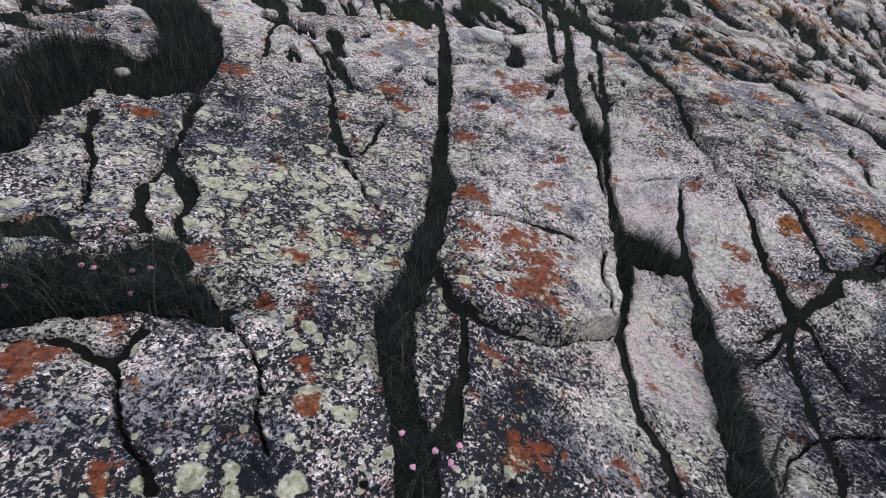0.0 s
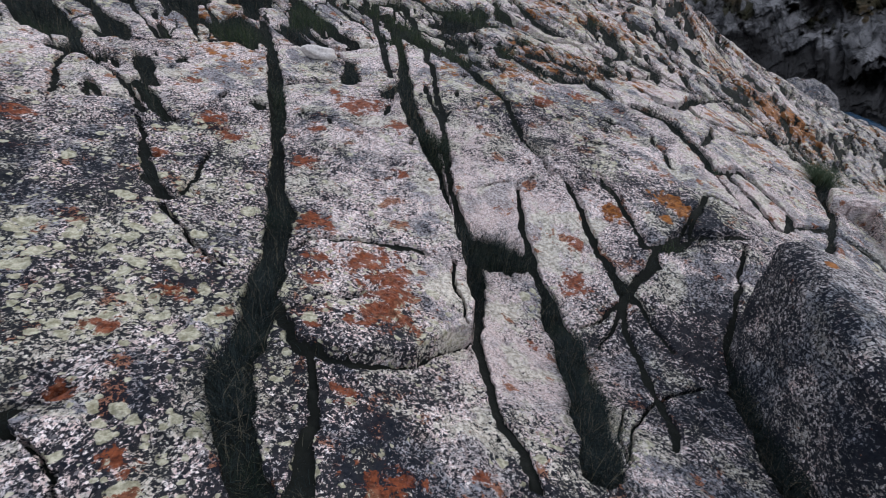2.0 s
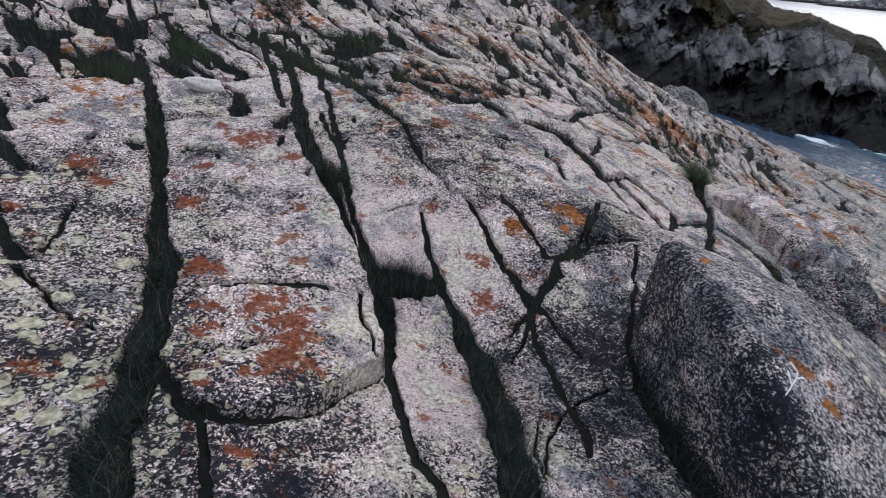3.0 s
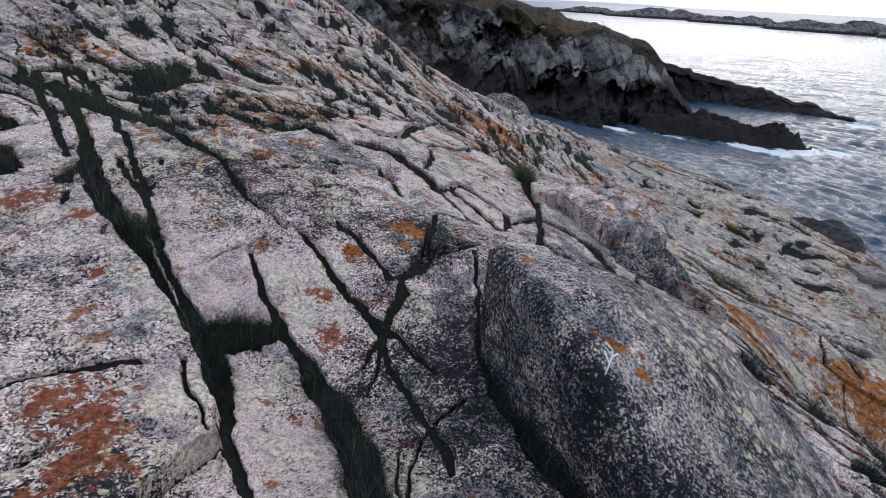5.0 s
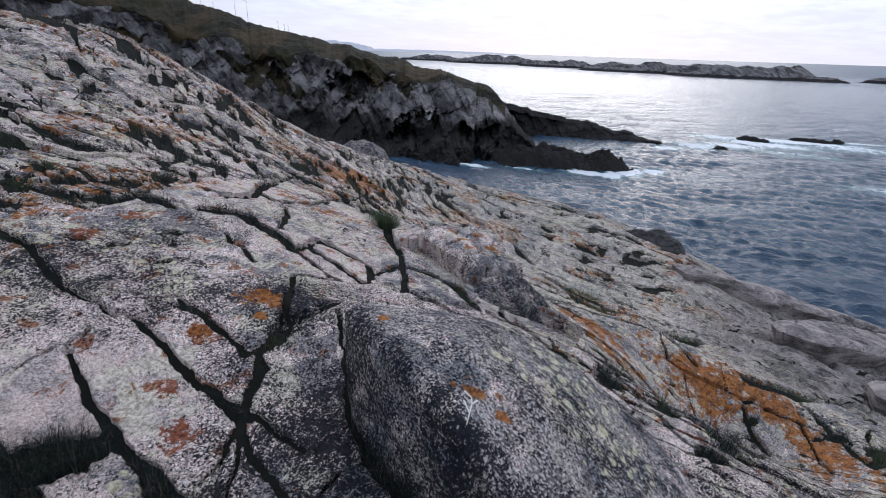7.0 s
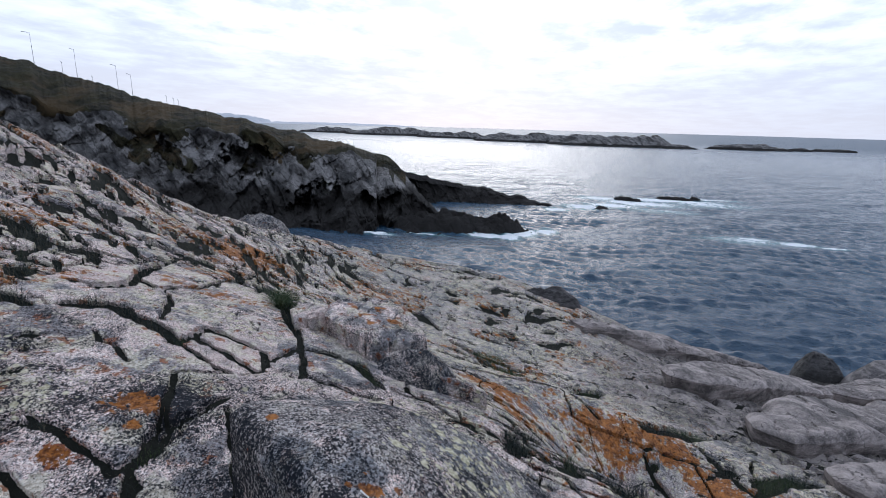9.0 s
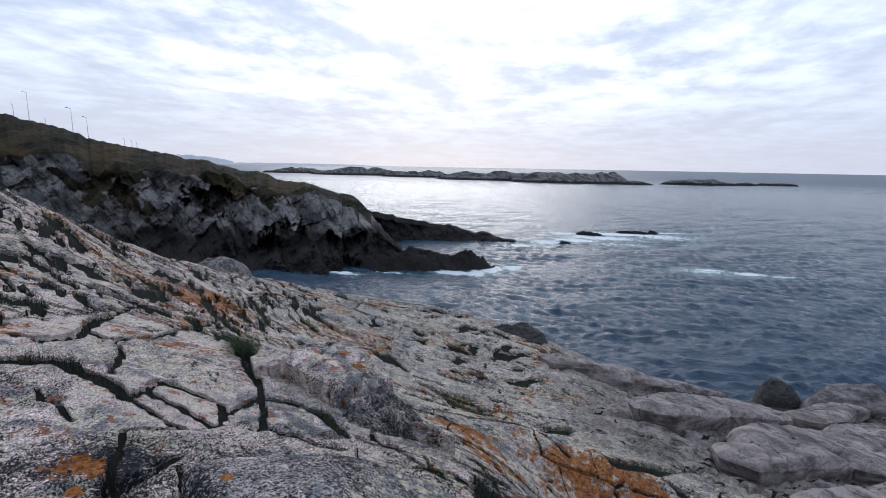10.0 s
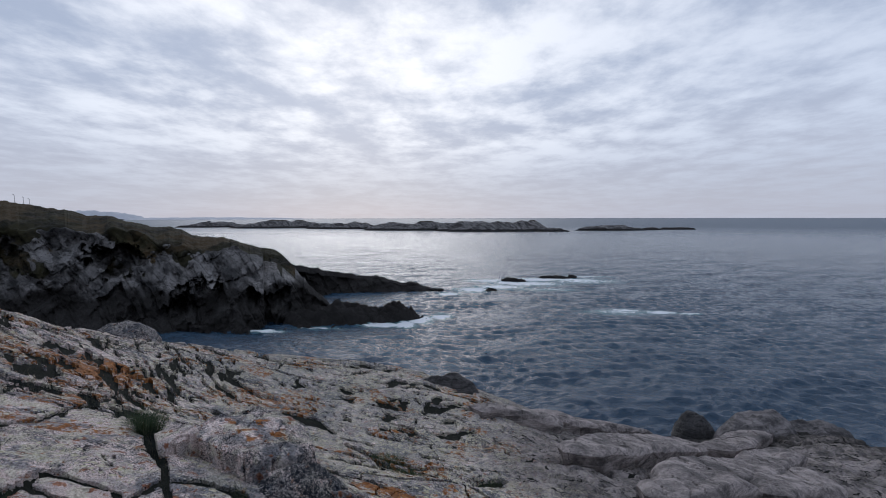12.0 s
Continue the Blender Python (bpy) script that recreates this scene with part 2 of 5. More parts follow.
def cliff_rock():
    m, n, at = material("cliff_rock")
    def toward(x, y, z):
        return n.add("ShaderNodeVectorMath", {0: at, 1: (x, y, z)}, operation="DOT_PRODUCT").outputs["Value"]

    slanted = n.add("ShaderNodeCombineXYZ", {0: toward(-0.53, 0.67, -0.50), 1: toward(-0.09, 0.12, 0.26), 2: toward(0.24, 0.19, 0.0)}).outputs[0]
    shake = n.add("ShaderNodeTexNoise", {"Vector": at, "Scale": 0.8, "Detail": 4.0}).outputs["Color"]
    bent = n.add("ShaderNodeVectorMath", {0: slanted, 1: shake}, operation="ADD").outputs[0]
    blocks = n.add("ShaderNodeTexVoronoi", {"Vector": bent, "Scale": 0.55})
    pick = n.add("ShaderNodeSeparateColor", {0: blocks.outputs["Color"]}).outputs[0]
    seams = n.add("ShaderNodeTexVoronoi", {"Vector": bent, "Scale": 0.55})
    seams.feature = "DISTANCE_TO_EDGE"
    streak = n.noise(slanted, 0.55, 9.0, 0.62, 0.3)
    fine = n.noise(at, 2.6, 9.0, 0.72)
    stone = n.mix(n.span(streak, 0.32, 0.68), (0.030, 0.030, 0.031), (0.245, 0.232, 0.225))
    stone = n.mix(n.math("MULTIPLY", n.span(pick, 0.66, 0.92), 0.4), stone, (0.27, 0.26, 0.255))
    stone = n.mix(n.math("MULTIPLY", n.span(fine, 0.48, 0.36), 0.8), stone, (0.045, 0.043, 0.044))
    stone = n.mix(n.math("MULTIPLY", n.span(n.noise(at, 0.11, 5.0, 0.6, 0.5), 0.52, 0.64), 0.7), stone, (0.035, 0.031, 0.030))
    stone = n.mix(n.math("MULTIPLY", n.span(seams.outputs["Distance"], 0.05, 0.0), 0.55), stone, (0.02, 0.02, 0.02))
    turf = n.span(n.math("ADD", n.attribute("turf"), n.math("MULTIPLY", n.math("SUBTRACT", fine, 0.5), 0.9)), 0.40, 0.60)
    field_ = n.mix(n.span(n.noise(at, 0.35, 9.0, 0.74), 0.35, 0.65), (0.006, 0.006, 0.004), (0.032, 0.029, 0.013))
    field_ = n.mix(n.span(n.noise(at, 0.16, 7.0, 0.65), 0.46, 0.60), field_, (0.052, 0.035, 0.016))
    stone = n.mix(turf, stone, field_)
    tide_ = n.span(n.math("ADD", n.attribute("tide"), n.math("MULTIPLY", n.math("SUBTRACT", fine, 0.5), 0.5)), 0.30, 0.70)
    stone = n.mix(n.math("MULTIPLY", tide_, 0.93), stone, (0.016, 0.0145, 0.0135))
    height = n.math("ADD", n.math("ADD", fine, streak), n.math("MULTIPLY", n.span(seams.outputs["Distance"], 0.0, 0.15), 0.5))
    finish(n, stone, 0.9, height, 0.7, 0.5, **{"Specular IOR Level": 0.2})
    return m


def sea_water():
    m, n, at = material("sea_water")
    swell = n.add("ShaderNodeMapping", {"Vector": at, "Scale": (1.0, 0.55, 1.0), "Rotation": (0, 0, radians(-18))}).outputs[0]
    ripple = n.math("ADD", n.math("MULTIPLY", n.noise(swell, 1.6, 4.0, 0.62, 0.4), 0.9), n.math("MULTIPLY", n.noise(swell, 5.5, 4.0, 0.65, 0.4), 0.40))
    froth = n.noise(at, 1.3, 9.0, 0.75, 0.3)
    foam = n.span(n.math("ADD", n.attribute("foam"), n.math("MULTIPLY", n.math("SUBTRACT", froth, 0.5), 1.5)), 0.42, 0.72)
    milk = n.span(n.math("ADD", n.attribute("foam"), n.math("MULTIPLY", n.math("SUBTRACT", froth, 0.5), 0.5)), 0.08, 0.55)
    deep = n.mix(n.math("MULTIPLY", milk, 0.7), (0.020, 0.049, 0.086), (0.13, 0.25, 0.27))
    colour = n.mix(foam, deep, (0.75, 0.78, 0.80))
    offing = n.span(n.add("ShaderNodeVectorMath", {0: at}, operation="LENGTH").outputs["Value"], 70.0, 800.0, 0.10, 0.42)
    rough = n.math("ADD", offing, n.math("MULTIPLY", foam, 0.5))
    finish(n, colour, rough, ripple, 1.0, 0.27, **{"IOR": 1.33})
    return m


def plain(name, low, high, scale, rough=0.7, bump=0.3, distance=0.01):
    m, n, at = material(name)
    tone = n.noise(at, scale, 7.0, 0.62)
    finish(n, n.mix(n.span(tone, 0.3, 0.7), low, high), rough, tone, bump, distance)
    return m


def sea_rock(name, low, high):
    """Sea-washed granite: bands, stains, fine grain and thin cracks, darker and wetter near the water."""
    m, n, at = material(name)
    leaning = n.add("ShaderNodeMapping", {"Vector": at, "Rotation": (radians(20), radians(12), 0), "Scale": (0.5, 0.35, 3.2)}).outputs[0]
    bands = n.noise(leaning, 1.2, 8.0, 0.65, 0.3)
    stains = n.noise(at, 1.5, 9.0, 0.70, 0.3)
    grain = n.noise(at, 22.0, 6.0, 0.72)
    tone = n.math("ADD", n.math("MULTIPLY", bands, 0.4), n.math("ADD", n.math("MULTIPLY", stains, 0.4), n.math("MULTIPLY", grain, 0.2)))
    stone = n.mix(n.span(tone, 0.40, 0.60), low, high)
    seams = n.add("ShaderNodeTexVoronoi", {"Vector": n.add("ShaderNodeVectorMath", {0: leaning, 1: n.add("ShaderNodeTexNoise", {"Vector": at, "Scale": 1.5, "Detail": 5.0}).outputs["Color"]}, operation="ADD").outputs[0], "Scale": 0.9})
    seams.feature = "DISTANCE_TO_EDGE"
    crack_ = n.math("MULTIPLY", n.span(seams.outputs["Distance"], 0.014, 0.0), n.span(stains, 0.44, 0.56))
    stone = n.mix(n.math("MULTIPLY", crack_, 0.75), stone, (0.010, 0.010, 0.010))
    stone = n.mix(n.math("MULTIPLY", n.attribute("tide"), 0.85), stone, (0.018, 0.017, 0.016))
    height = n.math("SUBTRACT", n.math("ADD", tone, n.math("MULTIPLY", bands, 0.8)), n.math("MULTIPLY", crack_, 0.4))
    finish(n, stone, n.math("SUBTRACT", 0.75, n.math("MULTIPLY", n.attribute("tide"), 0.35)), height, 1.0, 0.18, **{"Specular IOR Level": 0.3})
    return m


SMOOTH_ROCK = sea_rock("sea_smoothed_granite", (0.040, 0.038, 0.040), (0.24, 0.215, 0.21))
LEDGE_ROCK = sea_rock("pale_ledge_granite", (0.075, 0.066, 0.064), (0.40, 0.345, 0.325))
WET_ROCK = sea_rock("wet_dark_granite", (0.014, 0.014, 0.015), (0.095, 0.088, 0.088))
GRANITE, SOIL, GRASS, CLIFF, WATER = granite(), soil(), grass_blades(), cliff_rock(), sea_water()
PALE_STONE = plain("pale_stone", (0.38, 0.34, 0.31), (0.62, 0.57, 0.53), 40.0, 0.85)
PETAL = plain("petal", (0.50, 0.16, 0.26), (0.75, 0.38, 0.48), 300.0, 0.7, 0.5, 0.002)
STEM = plain("stem", (0.06, 0.08, 0.03), (0.12, 0.13, 0.06), 60.0)
STEEL = plain("galvanised_steel", (0.20, 0.20, 0.21), (0.30, 0.30, 0.31), 8.0, 0.5)
HAZE_HILL = plain("far_hill", (0.46, 0.47, 0.50), (0.52, 0.53, 0.56), 0.004, 0.95)
DROPPING = plain("guano", (0.55, 0.54, 0.50), (0.80, 0.79, 0.76), 120.0, 0.9)

# ---- numeric noise ----


def lattice(ix, iy, seed):
    h = (ix.astype(np.int64) * 374761393 + iy.astype(np.int64) * 668265263 + seed * 982451653) & 0xFFFFFFFF
    h = ((h ^ (h >> 13)) * 1274126177) & 0xFFFFFFFF
    return ((h ^ (h >> 16)) & 0xFFFF) / 65535.0


def value(x, y, seed):
    ix, iy = np.floor(x), np.floor(y)
    fx, fy = x - ix, y - iy
    fx, fy = fx * fx * fx * (fx * (fx * 6 - 15) + 10), fy * fy * fy * (fy * (fy * 6 - 15) + 10)
    a, b = lattice(ix, iy, seed), lattice(ix + 1, iy, seed)
    c, d = lattice(ix, iy + 1, seed), lattice(ix + 1, iy + 1, seed)
    return (a + (b - a) * fx) * (1 - fy) + (c + (d - c) * fx) * fy - 0.5


def fbm(x, y, size, octaves, seed, gain=0.5):
    """Smooth noise of about -1 to 1 whose largest lumps are size metres across."""
    total, amp = 0.0, 1.0
    for k in range(octaves):
        turn = 0.7 * k
        u, v = x * math.cos(turn) - y * math.sin(turn), x * math.sin(turn) + y * math.cos(turn)
        total = total + amp * value(u / size + 17.3 * k, v / size - 9.1 * k, seed + k)
        size, amp = size / 2.03, amp * gain
    return total * 1.6


def cells(u, v, seed, jitter=0.85):
    """Irregular cells: each point's cell number and its distance from the cell's border, in cell units."""
    iu, iv = np.floor(u), np.floor(v)
    first, second, who = np.full(u.shape, 9.0), np.full(u.shape, 9.0), np.zeros(u.shape)
    for du in (-1, 0, 1):
        for dv in (-1, 0, 1):
            a, b = iu + du, iv + dv
            d = np.hypot(a + 0.5 + jitter * (lattice(a, b, seed) - 0.5) - u, b + 0.5 + jitter * (lattice(a, b, seed + 5) - 0.5) - v)
            closer = d < first
            second = np.where(closer, first, np.minimum(second, d))
            who = np.where(closer, a * 4099 + b, who)
            first = np.where(closer, d, first)
    return who, (second - first) / 2


def smooth(x, low, high):
    t = np.clip((x - low) / (high - low), 0, 1)
    return t * t * (3 - 2 * t)


# ---- the lie of the land ----
CX, CY = 0.9, 0.1   # where the slope's fan of strips starts
BREAK_AZ = (-181, -120, -90, -60, -50, -38, -28, -19, -10, 0, 8.5, 16.7, 27, 35, 44, 50, 56, 62, 70, 85, 100, 110, 181)
BREAK_R = (400, 300, 60, 44, 40, 37, 36, 32, 30, 29.5, 28, 26, 25, 24, 22, 21, 20, 22, 34, 60, 200, 400, 400)
SWELLS = [(7, 4.5, 2.5, 0.243), (12, 0, 3.5, -0.298), (15, 5, 4, -0.778), (20, 12, 6, -0.099), (24, -15, 7, 0.559), (17, -8, 4, 0.572), (0, 3.5, 1.3, -0.124), (3.7, 3.8, 1, -0.017), (1.8, 2.7, 0.9, -0.399), (3, 7, 1.6, 0.099), (11, 18, 3.5, 1.657), (28, -21, 7, 4.113), (5, 0, 1.8, 0.066), (-0.5, 8, 4, -0.911), (28, 2, 6, 1.639), (2.9, 2, 0.9, -0.154),
          (8.4, -0.75, 0.85, -0.95), (10.5, 0.45, 0.7, 0.30), (8.6, -2.0, 0.9, -0.5), (10.4, -1.2, 0.8, 0.25)]


def ground(x, y):
    """Height of the granite slope, its joints left out."""
    far = np.hypot(x, y)
    k = np.minimum(1.0, 46.0 / np.maximum(far, 1e-6))
    x, y = x * k, y * k
    r = np.sqrt(x * x + y * y + 25.0)
    z = 0.467 + -0.233 * x + 0.188 * y + -0.044 * r + 0.084 * x * y / r + -0.057 * x * x / r
    for a, b, s, h in SWELLS:
        z = z + h * np.exp(-((x - a) ** 2 + (y - b) ** 2) / (2 * s * s))
    return z


JOINTS = []


def joint(*stations):
    """An open joint in the rock: stations of x, y and width."""
    JOINTS.append(stations)


joint((0.30, 8.26, 0.111), (0.37, 6.91, 0.109), (0.38, 5.59, 0.165), (0.32, 4.64, 0.107), (0.29, 3.77, 0.125), (0.31, 3.40, 0.19), (0.23, 2.96, 0.19), (0.21, 2.65, 0.22), (0.17, 2.37, 0.22), (0.06, 2.02, 0.20), (0.06, 1.72, 0.20), (0.11, 1.47, 0.16), (0.17, 1.29, 0.18), (0.19, 1.14, 0.183))  # central joint
joint((0.26, 2.48, 0.081), (0.32, 2.26, 0.067), (0.39, 2.06, 0.046), (0.36, 1.74, 0.058), (0.32, 1.49, 0.101), (0.28, 1.33, 0.138))  # central joint, east arm
joint((2.27, 9.01, 0.167), (2.04, 7.04, 0.099), (1.78, 5.87, 0.173), (1.66, 4.92, 0.225), (1.68, 4.37, 0.184), (1.64, 3.82, 0.099), (1.64, 3.54, 0.076), (1.69, 3.35, 0.195), (1.62, 3.03, 0.197), (1.45, 2.56, 0.094), (1.36, 2.12, 0.077), (1.27, 1.68, 0.074), (1.24, 1.31, 0.074))  # second joint
joint((2.10, 6.12, 0.066), (1.98, 5.11, 0.050), (1.81, 4.31, 0.060), (1.73, 3.78, 0.064), (1.71, 3.45, 0.118))  # second joint, twin
joint((2.67, 9.14, 0.085), (2.49, 7.60, 0.072), (2.30, 6.51, 0.070), (2.03, 5.17, 0.051))  # second joint, splay
joint((1.71, 3.32, 0.330), (1.93, 3.27, 0.368), (2.13, 3.23, 0.187))  # grass pocket
joint((2.38, 4.02, 0.044), (2.28, 3.62, 0.056), (2.21, 3.30, 0.088), (2.18, 3.02, 0.113), (2.13, 2.72, 0.189), (2.11, 2.43, 0.236), (1.98, 2.04, 0.275), (1.81, 1.68, 0.248), (1.63, 1.39, 0.256))  # third joint
joint((1.77, 3.99, 0.015), (2.03, 4.05, 0.021), (2.20, 4.10, 0.038), (2.46, 4.10, 0.022), (2.85, 4.17, 0.018))  # cross joint
joint((2.84, 7.72, 0.083), (2.82, 6.85, 0.092), (2.89, 6.16, 0.130), (3.01, 5.82, 0.059), (2.86, 5.20, 0.061), (2.79, 4.65, 0.043), (2.87, 4.30, 0.030), (2.89, 3.95, 0.063), (2.88, 3.64, 0.071), (2.81, 3.26, 0.078), (2.81, 2.96, 0.101), (2.83, 2.82, 0.130), (2.86, 2.58, 0.059), (2.86, 2.32, 0.047), (2.85, 2.20, 0.047))  # fourth joint
joint((3.00, 4.03, 0.018), (3.24, 4.05, 0.054), (3.29, 3.89, 0.119), (3.28, 3.66, 0.075), (3.26, 3.36, 0.073), (3.22, 3.15, 0.087), (3.34, 3.10, 0.099), (3.77, 3.22, 0.071))  # fifth joint
joint((2.80, 2.77, 0.089), (2.98, 2.88, 0.072), (3.25, 3.00, 0.086), (3.34, 3.10, 0.066))  # wedge joint
joint((2.80, 2.75, 0.079), (2.62, 2.46, 0.056), (2.56, 2.19, 0.067), (2.45, 1.94, 0.072), (2.34, 1.66, 0.080), (2.23, 1.49, 0.076))  # sixth joint
joint((2.30, 2.56, 0.023), (2.53, 2.61, 0.037), (2.74, 2.68, 0.058))  # splinter
joint((2.71, 2.63, 0.048), (2.50, 2.46, 0.032), (2.34, 2.35, 0.026))  # splinter
joint((2.37, 1.83, 0.016), (2.60, 1.86, 0.017), (2.84, 1.87, 0.018))  # hair joint
joint((2.39, 1.83, 0.021), (2.08, 1.63, 0.019), (1.87, 1.43, 0.034))  # hair joint
joint((2.10, 1.78, 0.015), (1.96, 1.61, 0.029), (1.82, 1.42, 0.041))  # hair joint
joint((-1.06, 5.01, 0.058), (-0.77, 5.07, 0.082), (-0.66, 4.80, 0.033), (-0.33, 4.92, 0.023), (-0.04, 5.53, 0.088), (0.33, 5.87, 0.080))  # head joint
joint((-0.71, 4.77, 0.033), (-0.58, 4.20, 0.054), (-0.50, 3.73, 0.097), (-0.38, 3.48, 0.091), (-0.28, 3.57, 0.051), (-0.20, 3.80, 0.049), (-0.16, 4.16, 0.029))  # west branch
joint((-0.37, 3.40, 0.037), (-0.23, 3.12, 0.026), (-0.12, 2.89, 0.018), (-0.02, 2.78, 0.014))  # west branch
joint((-0.62, 4.80, 0.028), (-0.95, 5.51, 0.089), (-1.42, 6.13, 0.085), (-1.62, 6.86, 0.111))  # west branch
joint((-0.93, 5.53, 0.076), (-0.74, 5.58, 0.140), (-0.91, 6.34, 0.130))  # west branch
joint((-1.29, 4.91, 0.035), (-1.43, 5.69, 0.027), (-1.42, 6.13, 0.028))  # west branch
joint((-2.24, 3.12, 0.641), (-2.30, 3.60, 0.641), (-2.28, 4.02, 0.620), (-1.92, 3.81, 0.576), (-1.73, 3.98, 0.519), (-1.76, 4.50, 0.430), (-2.06, 5.26, 0.501), (-2.45, 5.69, 0.502))  # great pocket
joint((-2.03, 2.70, 0.312), (-2.05, 2.84, 0.322), (-2.16, 3.09, 0.229))  # great pocket
joint((-1.44, 3.73, 0.130), (-1.37, 3.28, 0.038), (-1.27, 2.85, 0.082), (-1.17, 2.77, 0.144), (-1.05, 2.51, 0.093), (-1.01, 2.25, 0.037), (-0.93, 2.16, 0.030))  # pocket edge
joint((-1.85, 3.27, 0.066), (-1.75, 2.94, 0.052), (-1.59, 2.68, 0.026), (-1.50, 2.44, 0.024), (-1.40, 2.24, 0.026))  # west stones
joint((-1.29, 2.54, 0.090), (-1.21, 2.34, 0.072), (-1.11, 2.19, 0.056), (-1.22, 2.11, 0.028), (-1.34, 2.02, 0.055), (-1.51, 2.17, 0.131), (-1.50, 2.03, 0.142), (-1.66, 2.10, 0.099))  # west stones
joint((-1.27, 2.85, 0.052), (-1.27, 2.62, 0.049), (-1.29, 2.54, 0.048))  # west stones
joint((-1.37, 1.64, 0.365), (-1.29, 1.69, 0.364), (-1.15, 1.75, 0.341), (-0.96, 1.80, 0.319), (-0.80, 1.80, 0.259), (-0.65, 1.74, 0.134))  # thrift pocket
joint((-1.42, 1.71, 0.187), (-1.34, 1.88, 0.153), (-1.14, 1.94, 0.151), (-1.01, 2.11, 0.155), (-0.93, 1.97, 0.185))  # thrift pocket
joint((-0.63, 1.76, 0.077), (-0.56, 1.83, 0.026), (-0.44, 1.91, 0.016))  # slab ledge
joint((-1.28, 1.48, 0.032), (-1.18, 1.50, 0.031), (-1.04, 1.51, 0.051), (-0.91, 1.48, 0.062), (-0.86, 1.62, 0.051))  # near joint
joint((-0.62, 1.75, 0.026), (-0.49, 1.59, 0.015), (-0.39, 1.44, 0.012), (-0.34, 1.29, 0.015), (-0.31, 1.21, 0.011))  # near crack
joint((-0.91, 1.48, 0.025), (-0.81, 1.32, 0.014), (-0.72, 1.19, 0.016), (-0.63, 1.09, 0.030), (-0.59, 1.04, 0.042))  # near crack
joint((0.37, 3.04, 0.034), (0.54, 3.20, 0.030), (0.79, 3.22, 0.06), (1.05, 3.18, 0.09), (1.25, 3.14, 0.07), (1.30, 3.13, 0.01))  # block back
joint((0.34, 2.42, 0.034), (0.53, 2.57, 0.028), (0.68, 2.63, 0.042), (0.80, 2.67, 0.012))  # block split
joint((0.36, 2.16, 0.09), (0.48, 2.06, 0.10), (0.62, 2.05, 0.06), (0.86, 2.09, 0.040), (1.07, 2.24, 0.040), (1.37, 2.42, 0.036))  # block front
joint((1.47, 3.08, 0.026), (1.37, 2.74, 0.020), (1.34, 2.44, 0.019))  # block side
joint((0.87, 7.34, 0.116), (1.09, 7.30, 0.133), (1.29, 6.93, 0.095), (1.19, 6.12, 0.183))  # white stone notch
joint((1.52, 5.65, 0.133), (1.72, 5.86, 0.138))  # north joint
joint((1.97, 8.91, 0.082), (1.85, 7.42, 0.069), (1.69, 6.18, 0.065))  # north joint
joint((0.46, 6.18, 0.021), (0.79, 6.23, 0.021), (1.13, 6.02, 0.035), (1.57, 5.89, 0.034))  # step
joint((3.13, 4.23, 0.023), (3.35, 4.09, 0.047), (3.32, 3.83, 0.056), (3.28, 3.45, 0.053), (3.23, 3.14, 0.066), (3.44, 3.10, 0.088), (3.87, 3.39, 0.034), (4.37, 3.77, 0.031))  # orange slab edge
joint((3.44, 3.10, 0.042), (4.07, 3.16, 0.028), (4.49, 3.19, 0.024))  # orange slab edge
joint((4.29, 3.06, 0.041), (3.88, 2.69, 0.042), (3.51, 2.37, 0.049), (3.26, 2.12, 0.12), (3.06, 1.78, 0.20), (2.85, 1.36, 0.25), (2.66, 0.95, 0.26))  # boulder foot
joint((3.77, 6.69, 0.168), (3.91, 6.40, 0.098), (4.65, 6.72, 0.267), (4.74, 6.18, 0.169))  # heather gap
joint((18.16, -3.59, 0.111), (23.67, -5.15, 0.145))  # shore joint
joint((13.46, -4.29, 0.121), (14.48, -5.15, 0.149), (14.85, -6.77, 0.099), (18.33, -10.13, 0.127))  # shore joint
joint((14.02, 3.60, 0.170), (13.41, 2.45, 0.243), (13.29, 1.41, 0.208))  # turf strip
joint((5.05, 5.95, 0.200), (5.37, 5.58, 0.220), (5.27, 5.15, 0.200), (5.18, 4.68, 0.160), (5.02, 4.19, 0.128), (4.91, 3.72, 0.105), (4.93, 3.44, 0.075))  # grassy joint
joint((5.73, 6.80, 0.090), (5.78, 6.51, 0.090), (6.25, 6.44, 0.090), (7.16, 7.09, 0.150), (8.10, 7.67, 0.090), (10.15, 8.90, 0.090))  # plate joint
joint((5.71, 6.42, 0.105), (5.76, 6.08, 0.105), (6.15, 6.13, 0.105), (7.24, 6.14, 0.105), (8.85, 6.85, 0.105), (10.80, 7.77, 0.105))  # plate joint
joint((6.72, 6.68, 0.068), (6.67, 6.28, 0.068), (6.32, 5.70, 0.068), (5.75, 5.24, 0.068), (5.43, 5.02, 0.068))  # plate joint
joint((5.46, 5.00, 0.060), (5.62, 4.77, 0.060), (5.83, 4.62, 0.060), (5.76, 4.09, 0.068), (5.70, 3.72, 0.060))  # rib joint
joint((5.14, 4.43, 0.053), (5.44, 4.50, 0.053), (5.83, 4.62, 0.053))  # rib joint
joint((5.44, 4.50, 0.075), (5.29, 3.93, 0.083), (5.15, 3.43, 0.075))  # rib joint
joint((5.70, 3.72, 0.075), (5.35, 3.43, 0.090), (5.14, 3.38, 0.075), (4.93, 3.44, 0.075), (4.78, 3.61, 0.060), (4.46, 3.84, 0.045))  # cross joint
joint((5.43, 3.49, 0.068), (5.87, 3.56, 0.068), (6.24, 3.57, 0.068))  # cross joint
